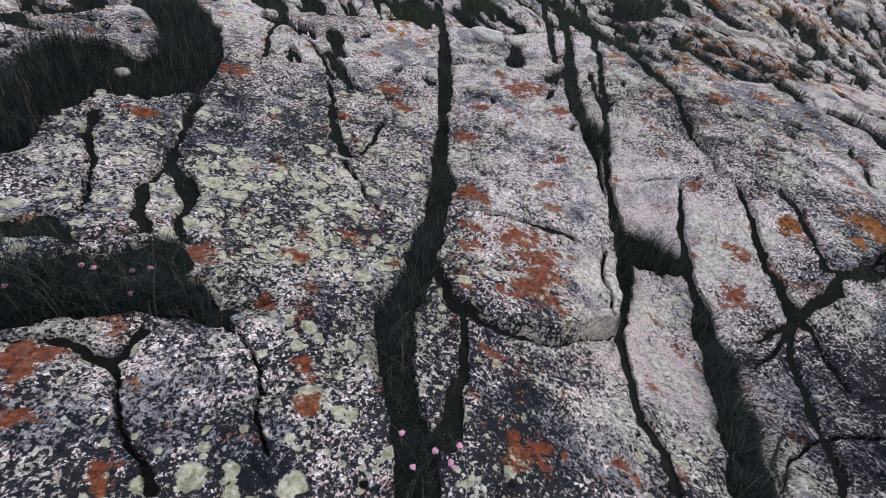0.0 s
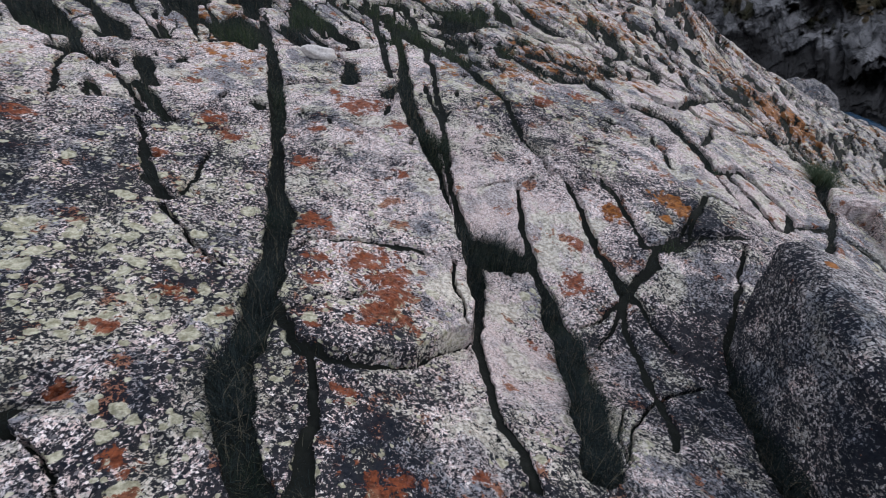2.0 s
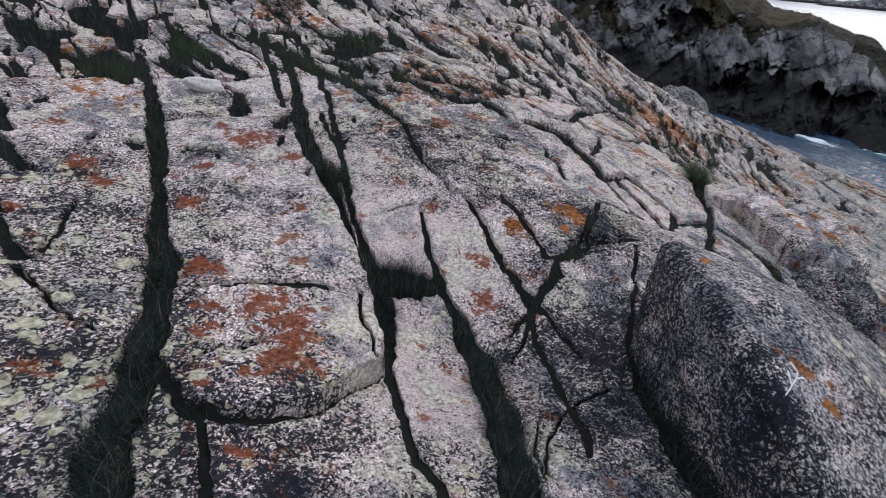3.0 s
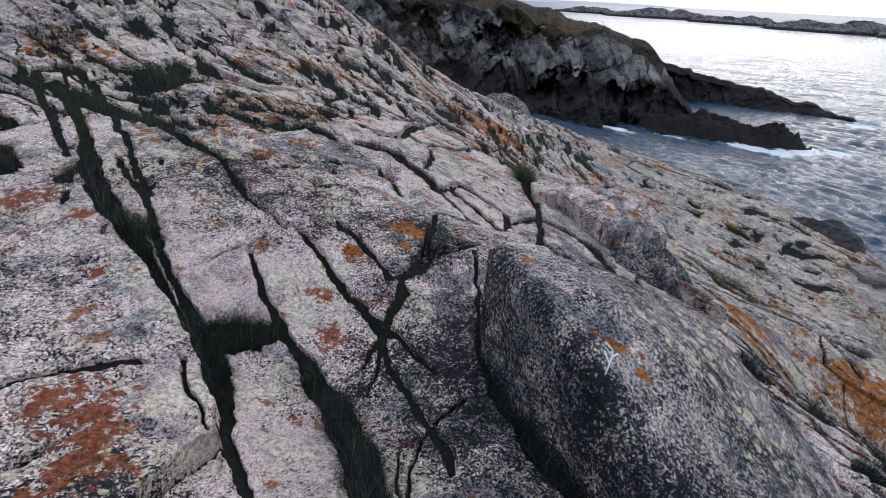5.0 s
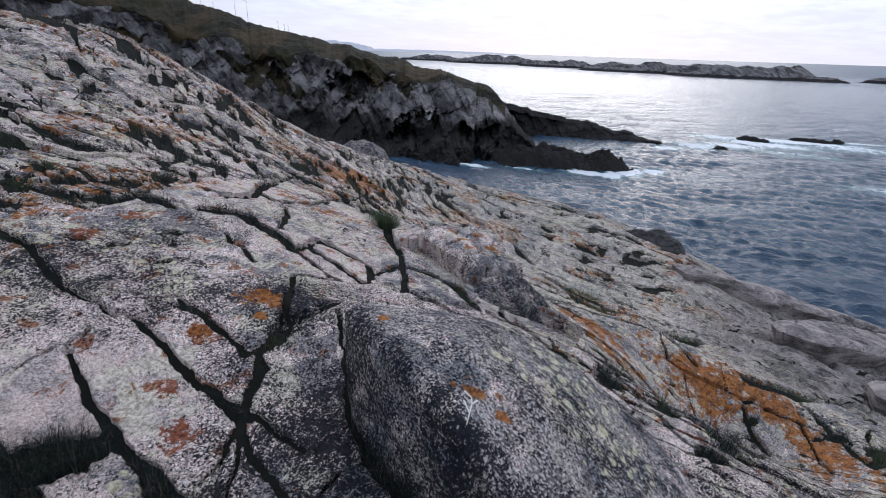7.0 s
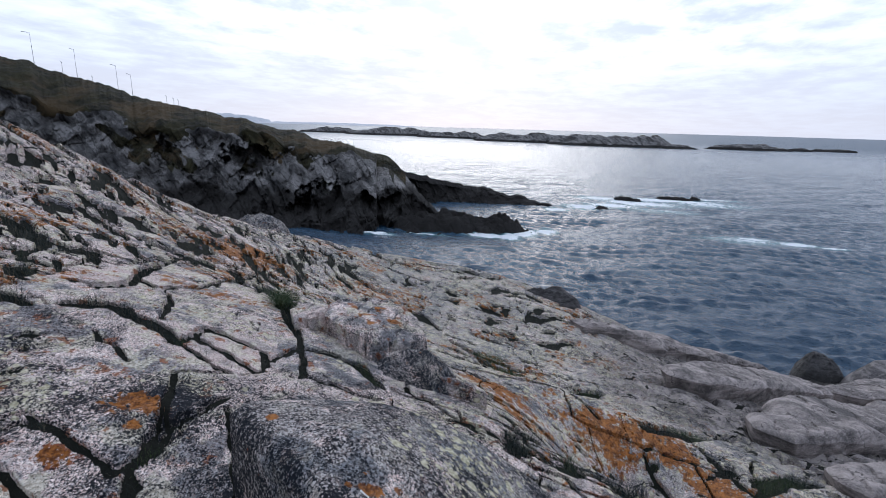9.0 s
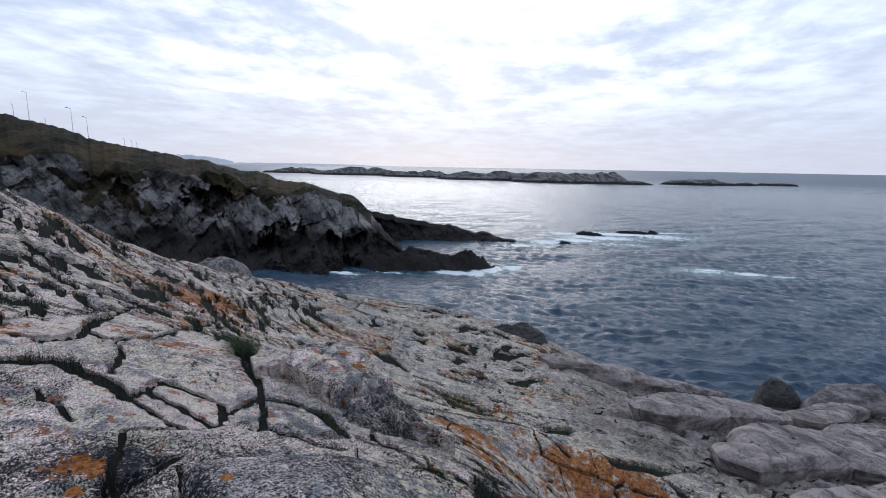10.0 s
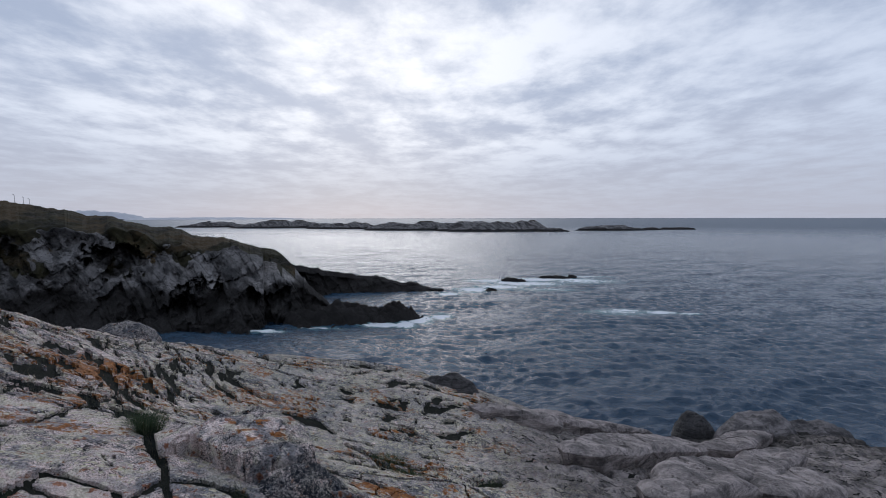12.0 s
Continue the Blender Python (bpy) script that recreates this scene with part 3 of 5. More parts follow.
joint((9.10, 5.85, 0.075), (8.08, 5.05, 0.160), (7.10, 4.27, 0.150), (6.57, 3.79, 0.083), (6.06, 3.40, 0.083), (5.47, 3.04, 0.105), (5.31, 3.02, 0.075))  # cleft
joint((6.21, 3.48, 0.105), (6.42, 3.28, 0.160), (6.41, 3.00, 0.160), (6.34, 2.73, 0.160), (6.01, 2.30, 0.120))  # ledge joint
joint((5.42, 3.00, 0.075), (5.50, 2.68, 0.075), (5.50, 2.41, 0.075), (5.63, 2.13, 0.060))  # ledge joint
joint((5.31, 3.02, 0.060), (5.33, 3.25, 0.060), (5.35, 3.43, 0.060))  # plate joint
joint((4.46, 3.84, 0.045), (4.07, 3.50, 0.045), (3.82, 3.25, 0.045))  # low joint
joint((4.42, 3.23, 0.053), (4.08, 3.23, 0.053), (3.83, 3.25, 0.053))  # low joint
joint((4.64, 5.05, 0.06), (4.53, 4.58, 0.06), (4.41, 4.30, 0.04))  # low joint
joint((13.20, 9.21, 0.050), (14.90, 9.63, 0.050), (14.49, 8.77, 0.050), (14.02, 7.53, 0.050))  # seam
joint((17.41, 8.52, 0.050), (16.53, 7.42, 0.050), (16.88, 6.50, 0.050))  # seam
joint((16.86, -4.03, 0.20), (15.98, -4.18, 0.36), (16.10, -5.28, 0.42), (18.43, -7.29, 0.36), (21.54, -9.46, 0.20))  # shore joint
joint((26.13, -10.14, 0.30), (24.82, -11.02, 0.42), (24.45, -13.05, 0.42), (24.47, -14.32, 0.30))  # shore joint, a dark trench standing in for the shade below the boulders
joint((21.89, -11.21, 0.2), (19.60, -10.56, 0.25), (19.31, -11.43, 0.2))  # shore joint
joint((14.44, -4.57, 0.2), (12.94, -4.38, 0.25), (12.93, -4.86, 0.2))  # shore joint
joint((6.37, 1.76, 0.060), (6.19, 1.39, 0.060), (6.03, 1.01, 0.050))  # slope joint
joint((12.97, 2.56, 0.20), (12.70, 1.47, 0.22), (11.97, 0.47, 0.12))  # turf strip
joint((6.06, 1.45, 0.050), (6.25, 1.07, 0.060), (6.09, 0.69, 0.060), (5.63, 0.50, 0.060), (5.81, 0.10, 0.050), (5.44, -0.19, 0.050), (5.33, -0.39, 0.050), (4.98, -0.56, 0.050))  # slope joint
joint((9.74, -1.35, 0.06), (9.32, -1.53, 0.10), (9.07, -1.74, 0.08))  # slope joint
joint((11.38, -2.0, 0.08), (10.04, -2.77, 0.12), (9.28, -3.1, 0.12))  # slope joint
joint((13.3, 1.74, 0.08), (10.9, 0.55, 0.10), (10.12, -0.51, 0.05))  # slope joint
joint((7.54, 0.92, 0.05), (6.4, 0.48, 0.06), (5.99, 0.12, 0.06))  # slope joint
DRAWN = [(-2.7, 0.9), (-2.7, 5.2), (-1.8, 6.6), (0.0, 7.2), (2.4, 7.6), (3.0, 6.6), (4.7, 6.7), (5.6, 7.0), (8.8, 7.9), (8.9, 5.0), (7.2, 2.9), (5.9, 2.1), (4.4, 1.6), (3.9, -0.4), (2.2, 0.3), (0.9, 0.7)]
# slabs that stand higher or lower than the slope: a place on each, lift, tilt along x and y
LIFTS = [(0.75, 2.75, 0.10, 0.12, -0.03), (0.6, 2.3, 0.09, 0.12, -0.05), (0.8, 1.6, -0.09, 0.0, 0.03), (-0.5, 3.0, 0.12, 0.0, 0.10), (-0.2, 3.2, 0.16, 0.0, 0.05),
         (0.24, 1.9, 0.05, 0.0, 0.0), (-0.1, 4.3, 0.10, 0.0, 0.05), (-1.5, 2.9, -0.10, 0.0, -0.1), (-1.2, 2.5, -0.02, 0.0, 0.0), (3.2, 3.0, 0.06, 0.0, 0.0), (1.7, 2.2, 0.03, 0.0, 0.0), (2.0, 3.7, -0.02, 0.0, 0.0),
         (6.9, 4.0, 0.05, 0.0, 0.0), (7.0, 2.4, 0.25, 0.0, 0.0)]
# orange lichen: place and radius
ORANGE_NEAR = [(-1.42, 4.44, 0.13), (-0.17, 4.88, 0.11), (-0.02, 4.53, 0.11), (-0.38, 5.81, 0.1), (1.2, 5.35, 0.2), (1.43, 4.81, 0.1), (0.55, 4.25, 0.1), (0.53, 3.4, 0.11), (-0.83, 2.09, 0.08), (-0.44, 2.26, 0.06),
               (-0.22, 2.53, 0.07), (-0.49, 1.88, 0.05), (-0.25, 1.56, 0.06), (-0.22, 1.41, 0.05), (-1.14, 1.42, 0.10), (-1.06, 1.19, 0.05), (-0.74, 1.07, 0.05), (0.50, 2.96, 0.08), (0.46, 2.74, 0.07), (0.82, 2.98, 0.17), (0.92, 2.78, 0.17), (0.90, 2.60, 0.14), (0.84, 2.42, 0.15), (0.72, 2.36, 0.08)]
ORANGE_MID = [(0.41, 2.25, 0.04), (0.62, 2.33, 0.05), (0.6, 1.38, 0.11), (1.01, 1.39, 0.04), (1.82, 2.46, 0.05), (1.86, 2.4, 0.04), (2.61, 3.29, 0.09), (2.43, 2.95, 0.11), (3.15, 3.56, 0.11), (0.52, 1.87, 0.07), (-1.65, 3.36, 0.08),
              (0.98, 5.79, 0.08), (-0.47, 4.09, 0.05), (0.69, 4.87, 0.08), (1.32, 4.06, 0.06), (0.03, 2.38, 0.04), (3.48, 5.7, 0.13), (4.17, 6.0, 0.15)]
ORANGE_FAR = [(8.5, 9.1, 0.26), (10.75, 9.9, 0.38), (12.4, 9.67, 0.41), (14.0, 9.8, 0.5), (10.9, 8.9, 0.39), (10.1, 7.7, 0.22), (11.86, 6.53, 0.31), (12.55, 5.1, 0.3), (13.3, 5.6, 0.25), (10.54, 4.02, 0.18),
              (10.1, 0.5, 0.26), (10.1, 0.16, 0.22), (9.54, 0.25, 0.26), (9.8, -0.19, 0.3), (9.5, -0.40, 0.3), (9.26, -0.12, 0.26), (9.2, -0.44, 0.3), (9.0, -0.55, 0.2), (9.87, -0.67, 0.26), (10.16, -1.16, 0.25), (10.2, -1.48, 0.2), (9.9, -1.78, 0.2), (10.0, -2.15, 0.26), (9.69, -2.40, 0.27), (9.40, -2.52, 0.2),
              (9.42, 1.97, 0.2), (9.45, 1.53, 0.22), (9.17, 1.26, 0.2), (8.3, 0.88, 0.16), (7.65, 0.71, 0.12), (6.45, 0.30, 0.08), (5.65, 0.0, 0.08), (17.1, -1.1, 0.4), (16.2, -1.9, 0.3), (18.3, 0.0, 0.3), (12.8, 3.2, 0.25)]

FINE_COLS, SIDE_COLS, COARSE_COLS = 1020, 90, 50
theta = np.radians(np.concatenate([np.linspace(-48, 125, FINE_COLS), np.linspace(125, 152, SIDE_COLS + 1)[1:], np.linspace(152, 312, COARSE_COLS + 1)[1:]]))
radius = np.concatenate([np.linspace(0.03, 0.88, 24), np.exp(np.linspace(math.log(0.9), math.log(4.5), 370)), np.exp(np.linspace(math.log(4.5), math.log(10.0), 221))[1:], np.exp(np.linspace(math.log(10.0), math.log(48.0), 271))[1:]])
RR, TT = np.meshgrid(radius, theta, indexing="ij")
X, Y = CX + RR * np.cos(TT), CY + RR * np.sin(TT)


def inside(x, y, outline):
    hit = np.zeros(x.shape, bool)
    for (ax, ay), (bx, by) in zip(outline, outline[1:] + outline[:1]):
        crosses = (ay > y) != (by > y)
        hit ^= crosses & (x < (bx - ax) * (y - ay) / (by - ay + 1e-12) + ax)
    return hit


def past_break(x, y):
    """Metres beyond the slope's seaward edge."""
    r = np.hypot(x - CX, y - CY)
    az = np.degrees(np.arctan2(y - CY, x - CX))
    return r - np.interp(az, BREAK_AZ, BREAK_R) - 1.5 * fbm(x, y, 6.0, 4, 71)


def land(x, y):
    over = np.maximum(past_break(x, y), 0)
    return np.maximum(ground(x, y) - 0.9 * over ** 1.15, SEA - 3.0)


def joint_field(x, y):
    """Distance from the nearest joint's wall (inside: minus), and half the width of that joint."""
    wx, wy = x + 0.028 * fbm(x, y, 0.22, 5, 3, 0.6), y + 0.028 * fbm(x, y, 0.22, 5, 9, 0.6)
    best, half = np.full(x.shape, 9.0), np.zeros(x.shape)
    for stations in JOINTS:
        for (ax, ay, aw), (bx, by, bw) in zip(stations, stations[1:]):
            pad = 0.4
            pick = np.nonzero((wx > min(ax, bx) - pad) & (wx < max(ax, bx) + pad) & (wy > min(ay, by) - pad) & (wy < max(ay, by) + pad))
            px, py = wx[pick], wy[pick]
            dx, dy = bx - ax, by - ay
            t = np.clip(((px - ax) * dx + (py - ay) * dy) / (dx * dx + dy * dy + 1e-9), 0, 1)
            h = np.maximum(0.5 * (aw + t * (bw - aw)) * np.interp(np.hypot(px - CX, py - CY), (3, 6), (0.80, 1.1)), 0.0040 * np.hypot(px - CX, py - CY))
            s = np.hypot(px - ax - t * dx, py - ay - t * dy) - h
            old = best[pick]
            better = s < old
            best[pick], half[pick] = np.where(better, s, old), np.where(better, h, half[pick])
    return best, half


def low_filter(a, n):
    """The lowest value within n steps along either axis of the grid."""
    out = a.copy()
    last = len(a) - 1
    for shift in range(1, n + 1):
        rows_ = np.arange(len(a))
        out = np.minimum(out, np.minimum(a[np.clip(rows_ + shift, 0, last)], a[np.clip(rows_ - shift, 0, last)]))
        out = np.minimum(out, np.minimum(np.roll(a, shift, 1), np.roll(a, -shift, 1)))
    return out


drawn = inside(X, Y, DRAWN)
gap, half_width = joint_field(X, Y)
# the rest of the slope: long strips along the strike, thin joints, and pockets where turf has taken hold
seaward = smooth(np.degrees(TT), 42, 26) * (TT < 2.7)
strike = radians(-82)
bend = 1.1 * fbm(X, Y, 5.0, 3, 31)
along = X * math.cos(strike) + Y * math.sin(strike) + bend
across = -X * math.sin(strike) + Y * math.cos(strike) + 0.5 * bend


def bricks(u, v, long, wide, seed):
    """Staggered blocks: each point's block, distance from the sides of its strip and from the strip's cross breaks."""
    row = np.floor(v / wide)
    here = v / wide - row
    low, high = 0.5 * lattice(row, row * 0 + 3, seed), 1 + 0.5 * lattice(row + 1, row * 0 + 3, seed)
    row, low, high = np.where(here < low, row - 1, row), np.where(here < low, 0.5 * lattice(row - 1, row * 0 + 3, seed) - 1, low), np.where(here < low, low, high)
    side = np.minimum(here - low, high - here) * wide
    u = u / long + 7.3 * lattice(row, row * 0 + 9, seed)
    col = np.floor(u)
    part_ = u - col
    low, high = 0.6 * lattice(row, col, seed + 1), 1 + 0.6 * lattice(row, col + 1, seed + 1)
    before = part_ < low
    col, low, high = np.where(before, col - 1, col), np.where(before, 0.6 * lattice(row, col - 1, seed + 1) - 1, low), np.where(before, low, high)
    return row * 4099 + col, side, np.minimum(part_ - low, high - part_) * long


# smooth whalebacks above the water
face = np.exp(-((X - 9.7) ** 2 + (Y + 0.5) ** 2) / 2.4)   # an unbroken face
whale = smooth(np.degrees(TT), 2, -12) * (TT < 2.7) * smooth(RR, 10.5, 14)
reach_ = RR * (1 + 0.9 * seaward)
distant, remote = reach_ > 11.0, reach_ > 24.0
ragged_u = along + 0.10 * fbm(X, Y, 0.9, 3, 63, 0.5)
ragged_v = across + 0.13 * fbm(X, Y, 1.1, 3, 65, 0.5)
near_id, near_side, near_break = bricks(ragged_u, ragged_v, 1.15, 0.46, 11)
far_id, far_side, far_break = bricks(ragged_u, ragged_v, 2.3, 0.95, 23)
vast_id, vast_side, vast_break = bricks(ragged_u, ragged_v, 5.0, 1.7, 29)
far_id, far_side, far_break = np.where(remote, vast_id + 3e6, far_id), np.where(remote, vast_side, far_side), np.where(remote, vast_break, far_break)
cell = np.where(distant, far_id + 7e6, near_id)
open_ = (0.009 + 0.0017 * RR) * (1 - 0.3 * seaward)
thin_half = open_ * (0.75 - 1.6 * face + 2.6 * fbm(along / 2.2, across, 0.5, 3, 57))
break_half = open_ * (0.45 - 1.4 * face + 1.9 * fbm(X, Y, 0.7, 3, 59))
thin_gap = np.minimum(np.where(distant, far_side, near_side) - thin_half, np.where(distant, far_break, near_break) - break_half)
# shattered places, split finer
_, chip_side, chip_break = bricks(ragged_u + 0.3 * ragged_v, ragged_v, 0.42, 0.17, 37)
_, chunk_side, chunk_break = bricks(ragged_u - 0.25 * ragged_v, ragged_v, 1.0, 0.40, 39)
chip_half = (0.003 + 0.0008 * RR) * np.clip(0.1 - 1.2 * whale - 1.2 * face - 0.35 * seaward + 2.4 * fbm(X, Y, 1.3, 3, 53), -1, 0.7)
chip_gap = np.minimum(np.where(distant, chunk_side, chip_side), np.where(distant, chunk_break, chip_break)) - chip_half
thin_gap = np.minimum(thin_gap, chip_gap)
size = 0.5 + 0.035 * RR
hollow = fbm(along / ((1.0 + 1.3 * seaward) * size), across / (0.9 * size), 1.0, 4, 41) + 0.25 * fbm(X, Y, 5.0, 2, 43)
hole = fbm(along / ((0.34 + 0.26 * seaward) * size), across / ((0.30 - 0.08 * seaward) * size), 1.0, 3, 47, 0.5) + 0.3 * fbm(X, Y, 3.0, 2, 49)
rim_fade = 0.6 * drawn + 0.35 * smooth(low_filter(drawn.astype(float), 5), 0.0, 0.5)
pocket_gap = np.minimum(((0.61 + 0.27 * seaward + 0.25 * whale + 0.4 * face + 0.08 * seaward) + rim_fade - hollow) * 0.30 * size, ((0.262 + 0.22 * seaward + 0.35 * whale + 0.4 * face) + 0.62 * rim_fade + 0.5 * smooth(RR, 5.0, 3.2) - hole) * 0.13 * size)
loose_gap = np.where(drawn, np.minimum(pocket_gap, chip_gap + 0.010 + 0.05 * smooth(RR, 3.6, 2.6)), np.minimum(thin_gap, pocket_gap))
loose_half = np.where(pocket_gap < thin_gap, 0.10, np.maximum(np.maximum(thin_half, break_half), 0))
use_loose = loose_gap < gap
gap = np.where(use_loose, loose_gap, gap)
half_width = np.where(use_loose, loose_half, half_width)
# the ground behind the walk stays whole
behind = (TT > radians(150)) & ~drawn
gap, half_width = np.where(behind, 0.5, gap), np.where(behind, 0.0, half_width)
cell = np.where(behind, -2.0, np.where(drawn, -1.0, cell))


def components(solid, key):
    """Numbers the connected pieces of the grid."""
    start = solid.copy()
    start[:, 1:] &= ~(solid[:, :-1] & (key[:, 1:] == key[:, :-1]))
    run = np.cumsum(start.ravel()).reshape(solid.shape)
    joined = solid[:-1] & solid[1:] & (key[:-1] == key[1:])
    pairs = np.unique(np.stack([run[:-1][joined], run[1:][joined]], 1), axis=0)
    root = list(range(int(run.max()) + 1))

    def find(a):
        while root[a] != a:
            root[a] = root[root[a]]
            a = root[a]
        return a

    for a, b in pairs.tolist():
        a, b = find(a), find(b)
        if a != b:
            root[max(a, b)] = min(a, b)
    flat = np.array([find(a) for a in range(len(root))])
    return np.where(solid, flat[run], 0)


label = components(gap > 0, cell)
_, label = np.unique(label, return_inverse=True)
label = label.reshape(X.shape)
area = RR * np.gradient(radius)[:, None] * np.gradient(theta)[None, :]
weight = np.bincount(label.ravel(), area.ravel())
small = weight < 0.004
label[small[label]] = 0
for _ in range(46):
    empty = label == 0
    for shift, axis in ((1, 0), (-1, 0), (1, 1), (-1, 1)):
        label = np.where(empty & (label == 0), np.roll(label, shift, axis), label)
count = np.bincount(label.ravel())
mid_x = np.bincount(label.ravel(), X.ravel()) / np.maximum(count, 1)
mid_y = np.bincount(label.ravel(), Y.ravel()) / np.maximum(count, 1)
weight_now = np.bincount(label.ravel(), area.ravel())
mid_r = np.hypot(mid_x - CX, mid_y - CY)
dice = np.random.default_rng(5)
in_drawn = inside(mid_x, mid_y, DRAWN)
spread = np.where(in_drawn, 0.010, np.clip(0.008 + 0.0012 * mid_r, 0.012, 0.028))
lift = dice.normal(0, 1, len(count)) * (spread + 0.05 * np.bincount(label.ravel(), whale.ravel()) / np.maximum(count, 1))
steady = 0.030 * np.clip(0.25 / np.sqrt(np.maximum(weight_now, 1e-3)), 0.1, 1.0)
tilt_x, tilt_y = dice.normal(0, 1, len(count)) * steady, dice.normal(0, 1, len(count)) * steady
for px, py, dz, tx, ty in LIFTS:
    here = label[np.unravel_index(np.argmin((X - px) ** 2 + (Y - py) ** 2), X.shape)]
    lift[here], tilt_x[here], tilt_y[here] = dz, tx, ty

rough_scale = 1 + 0.02 * np.clip(RR - 6, 0, 14)
relief = (0.016 + 0.008 * smooth(RR, 6, 9)) * fbm(X, Y, 0.55, 3, 81) * rough_scale + 0.014 * fbm(X, Y, 0.13, 4, 91, 0.6) + 0.0045 * fbm(X, Y, 0.035, 2, 95) * (RR < 6)
ribs = fbm(along / 2.6, across, 0.9, 4, 101)
ledge = np.floor(ribs * 4 + 0.5 * fbm(X, Y, 0.6, 2, 103)) / 4
rolls = 1 - 2 * np.abs(fbm(along / 4.0, across, 2.2, 3, 107))
pit = fbm(X, Y, 0.16, 3, 105)
relief = relief - 0.022 * smooth(pit, 0.42, 0.62) * drawn
relief = relief + smooth(RR, 6, 11) * ~drawn * ((0.035 + 0.045 * seaward) * (0.3 * ribs + 0.7 * ledge) + 0.03 * seaward * rolls * smooth(RR, 8, 16))
top = land(X, Y) + np.where(past_break(X, Y) > 3, 0, 1) * lift[label] + tilt_x[label] * (X - mid_x[label]) + tilt_y[label] * (Y - mid_y[label]) + relief
depth = (0.30 + 0.10 * smooth(RR, 3.8, 5.0) + 0.006 * RR) * (1 - 0.6 * whale)
worn = np.clip(1 - gap / (0.011 + 0.0013 * RR + 0.45 * whale), 0, 1)
shoulder = np.where(gap > 0, (0.006 + 0.0008 * RR + 0.22 * whale) * worn ** 2, 0)
fall = np.where(gap < 0, depth * smooth(-gap, -0.004, 0.008 + 0.0010 * RR + 0.10 * whale) + 0.006 + 0.0008 * RR + 0.22 * whale, 0)
Z = top - shoulder - fall


soil_z = np.where(RR < 5, low_filter(top, 5), low_filter(top, 3)) - np.interp(half_width, (0.0, 0.015, 0.03, 0.10), (0.06, 0.020, 0.014, 0.020)) - 0.0010 * RR + 0.012 * fbm(X, Y, 0.08, 3, 111) - 0.34 * whale


def mesh_object(name, verts, faces, mat, parent=None, fields=None, soft=True, crease=0):
    """A mesh from arrays of corners and of faces with equally many corners."""
    verts, faces = np.asarray(verts, np.float32), np.asarray(faces, np.int32)
    me = bpy.data.meshes.new(name)
    n, m = faces.shape
    me.vertices.add(len(verts))
    me.vertices.foreach_set("co", verts.ravel())
    me.loops.add(n * m)
    me.loops.foreach_set("vertex_index", faces.ravel())
    me.polygons.add(n)
    me.polygons.foreach_set("loop_start", np.arange(0, n * m, m, dtype=np.int32))
    me.polygons.foreach_set("use_smooth", np.full(n, soft))
    for key, data in (fields or {}).items():
        me.attributes.new(key, "FLOAT", "POINT").data.foreach_set("value", np.asarray(data, np.float32).ravel())
    me.update()
    me.validate()
    me.materials.append(mat)
    if crease:
        me.set_sharp_from_angle(angle=radians(crease))
    ob = new(name, me)
    if parent is not None:
        ob.parent = parent
    return ob


def quads(rows, cols):
    i, j = np.meshgrid(np.arange(rows - 1), np.arange(cols - 1), indexing="ij")
    a = (i * cols + j).ravel()
    return np.stack([a, a + cols, a + cols + 1, a + 1], 1)


# ---- lichens on the slope ----


def patches(x, y, spots):
    out = np.zeros(x.shape)
    for px, py, r in spots:
        out = np.maximum(out, 1.1 * np.exp(-((x - px) ** 2 + (y - py) ** 2) / (r * r) * 0.55))
    return out


orange = 0.92 * np.maximum(patches(X, Y, ORANGE_NEAR), patches(X, Y, ORANGE_MID))
ochre = 0.56 * patches(X, Y, [(a, b, 1.2 * c) for a, b, c in ORANGE_FAR]) + 0.58 * smooth(fbm(X, Y, 1.5, 3, 145), 0.05, 0.5) * smooth(RR, 5.0, 7) * (1 - whale) - 0.3 * smooth(RR, 6.0, 4.0) + 1.25 * patches(X, Y, [(3.78, 3.72, 0.12), (3.92, 3.62, 0.12), (3.86, 3.48, 0.09), (3.68, 3.46, 0.07), (3.15, 3.56, 0.08)])
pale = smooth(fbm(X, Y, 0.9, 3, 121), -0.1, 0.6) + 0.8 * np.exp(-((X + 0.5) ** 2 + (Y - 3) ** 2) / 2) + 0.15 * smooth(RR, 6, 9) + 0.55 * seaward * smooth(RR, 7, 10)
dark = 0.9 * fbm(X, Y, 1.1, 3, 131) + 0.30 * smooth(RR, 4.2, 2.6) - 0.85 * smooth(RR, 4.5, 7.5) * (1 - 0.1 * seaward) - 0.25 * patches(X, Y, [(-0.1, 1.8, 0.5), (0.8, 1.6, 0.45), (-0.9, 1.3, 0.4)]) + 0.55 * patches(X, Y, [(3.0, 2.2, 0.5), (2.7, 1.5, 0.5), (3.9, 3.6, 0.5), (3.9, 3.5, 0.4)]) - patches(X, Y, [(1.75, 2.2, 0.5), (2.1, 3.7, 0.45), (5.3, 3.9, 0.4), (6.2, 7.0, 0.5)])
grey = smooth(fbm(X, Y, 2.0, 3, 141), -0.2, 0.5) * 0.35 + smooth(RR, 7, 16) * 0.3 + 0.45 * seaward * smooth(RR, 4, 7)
bare = np.clip(patches(X, Y, [(1.75, 2.2, 0.45), (1.55, 2.8, 0.3), (2.1, 3.7, 0.5), (2.0, 4.6, 0.4), (5.3, 3.9, 0.5), (5.2, 4.6, 0.3), (6.2, 7.0, 0.6)]) + 0.30 * smooth(RR, 3.2, 5.5) * smooth(fbm(X, Y, 1.1, 4, 147), -0.1, 0.35), 0, 1)
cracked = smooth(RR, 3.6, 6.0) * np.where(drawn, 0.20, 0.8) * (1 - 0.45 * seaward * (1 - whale))
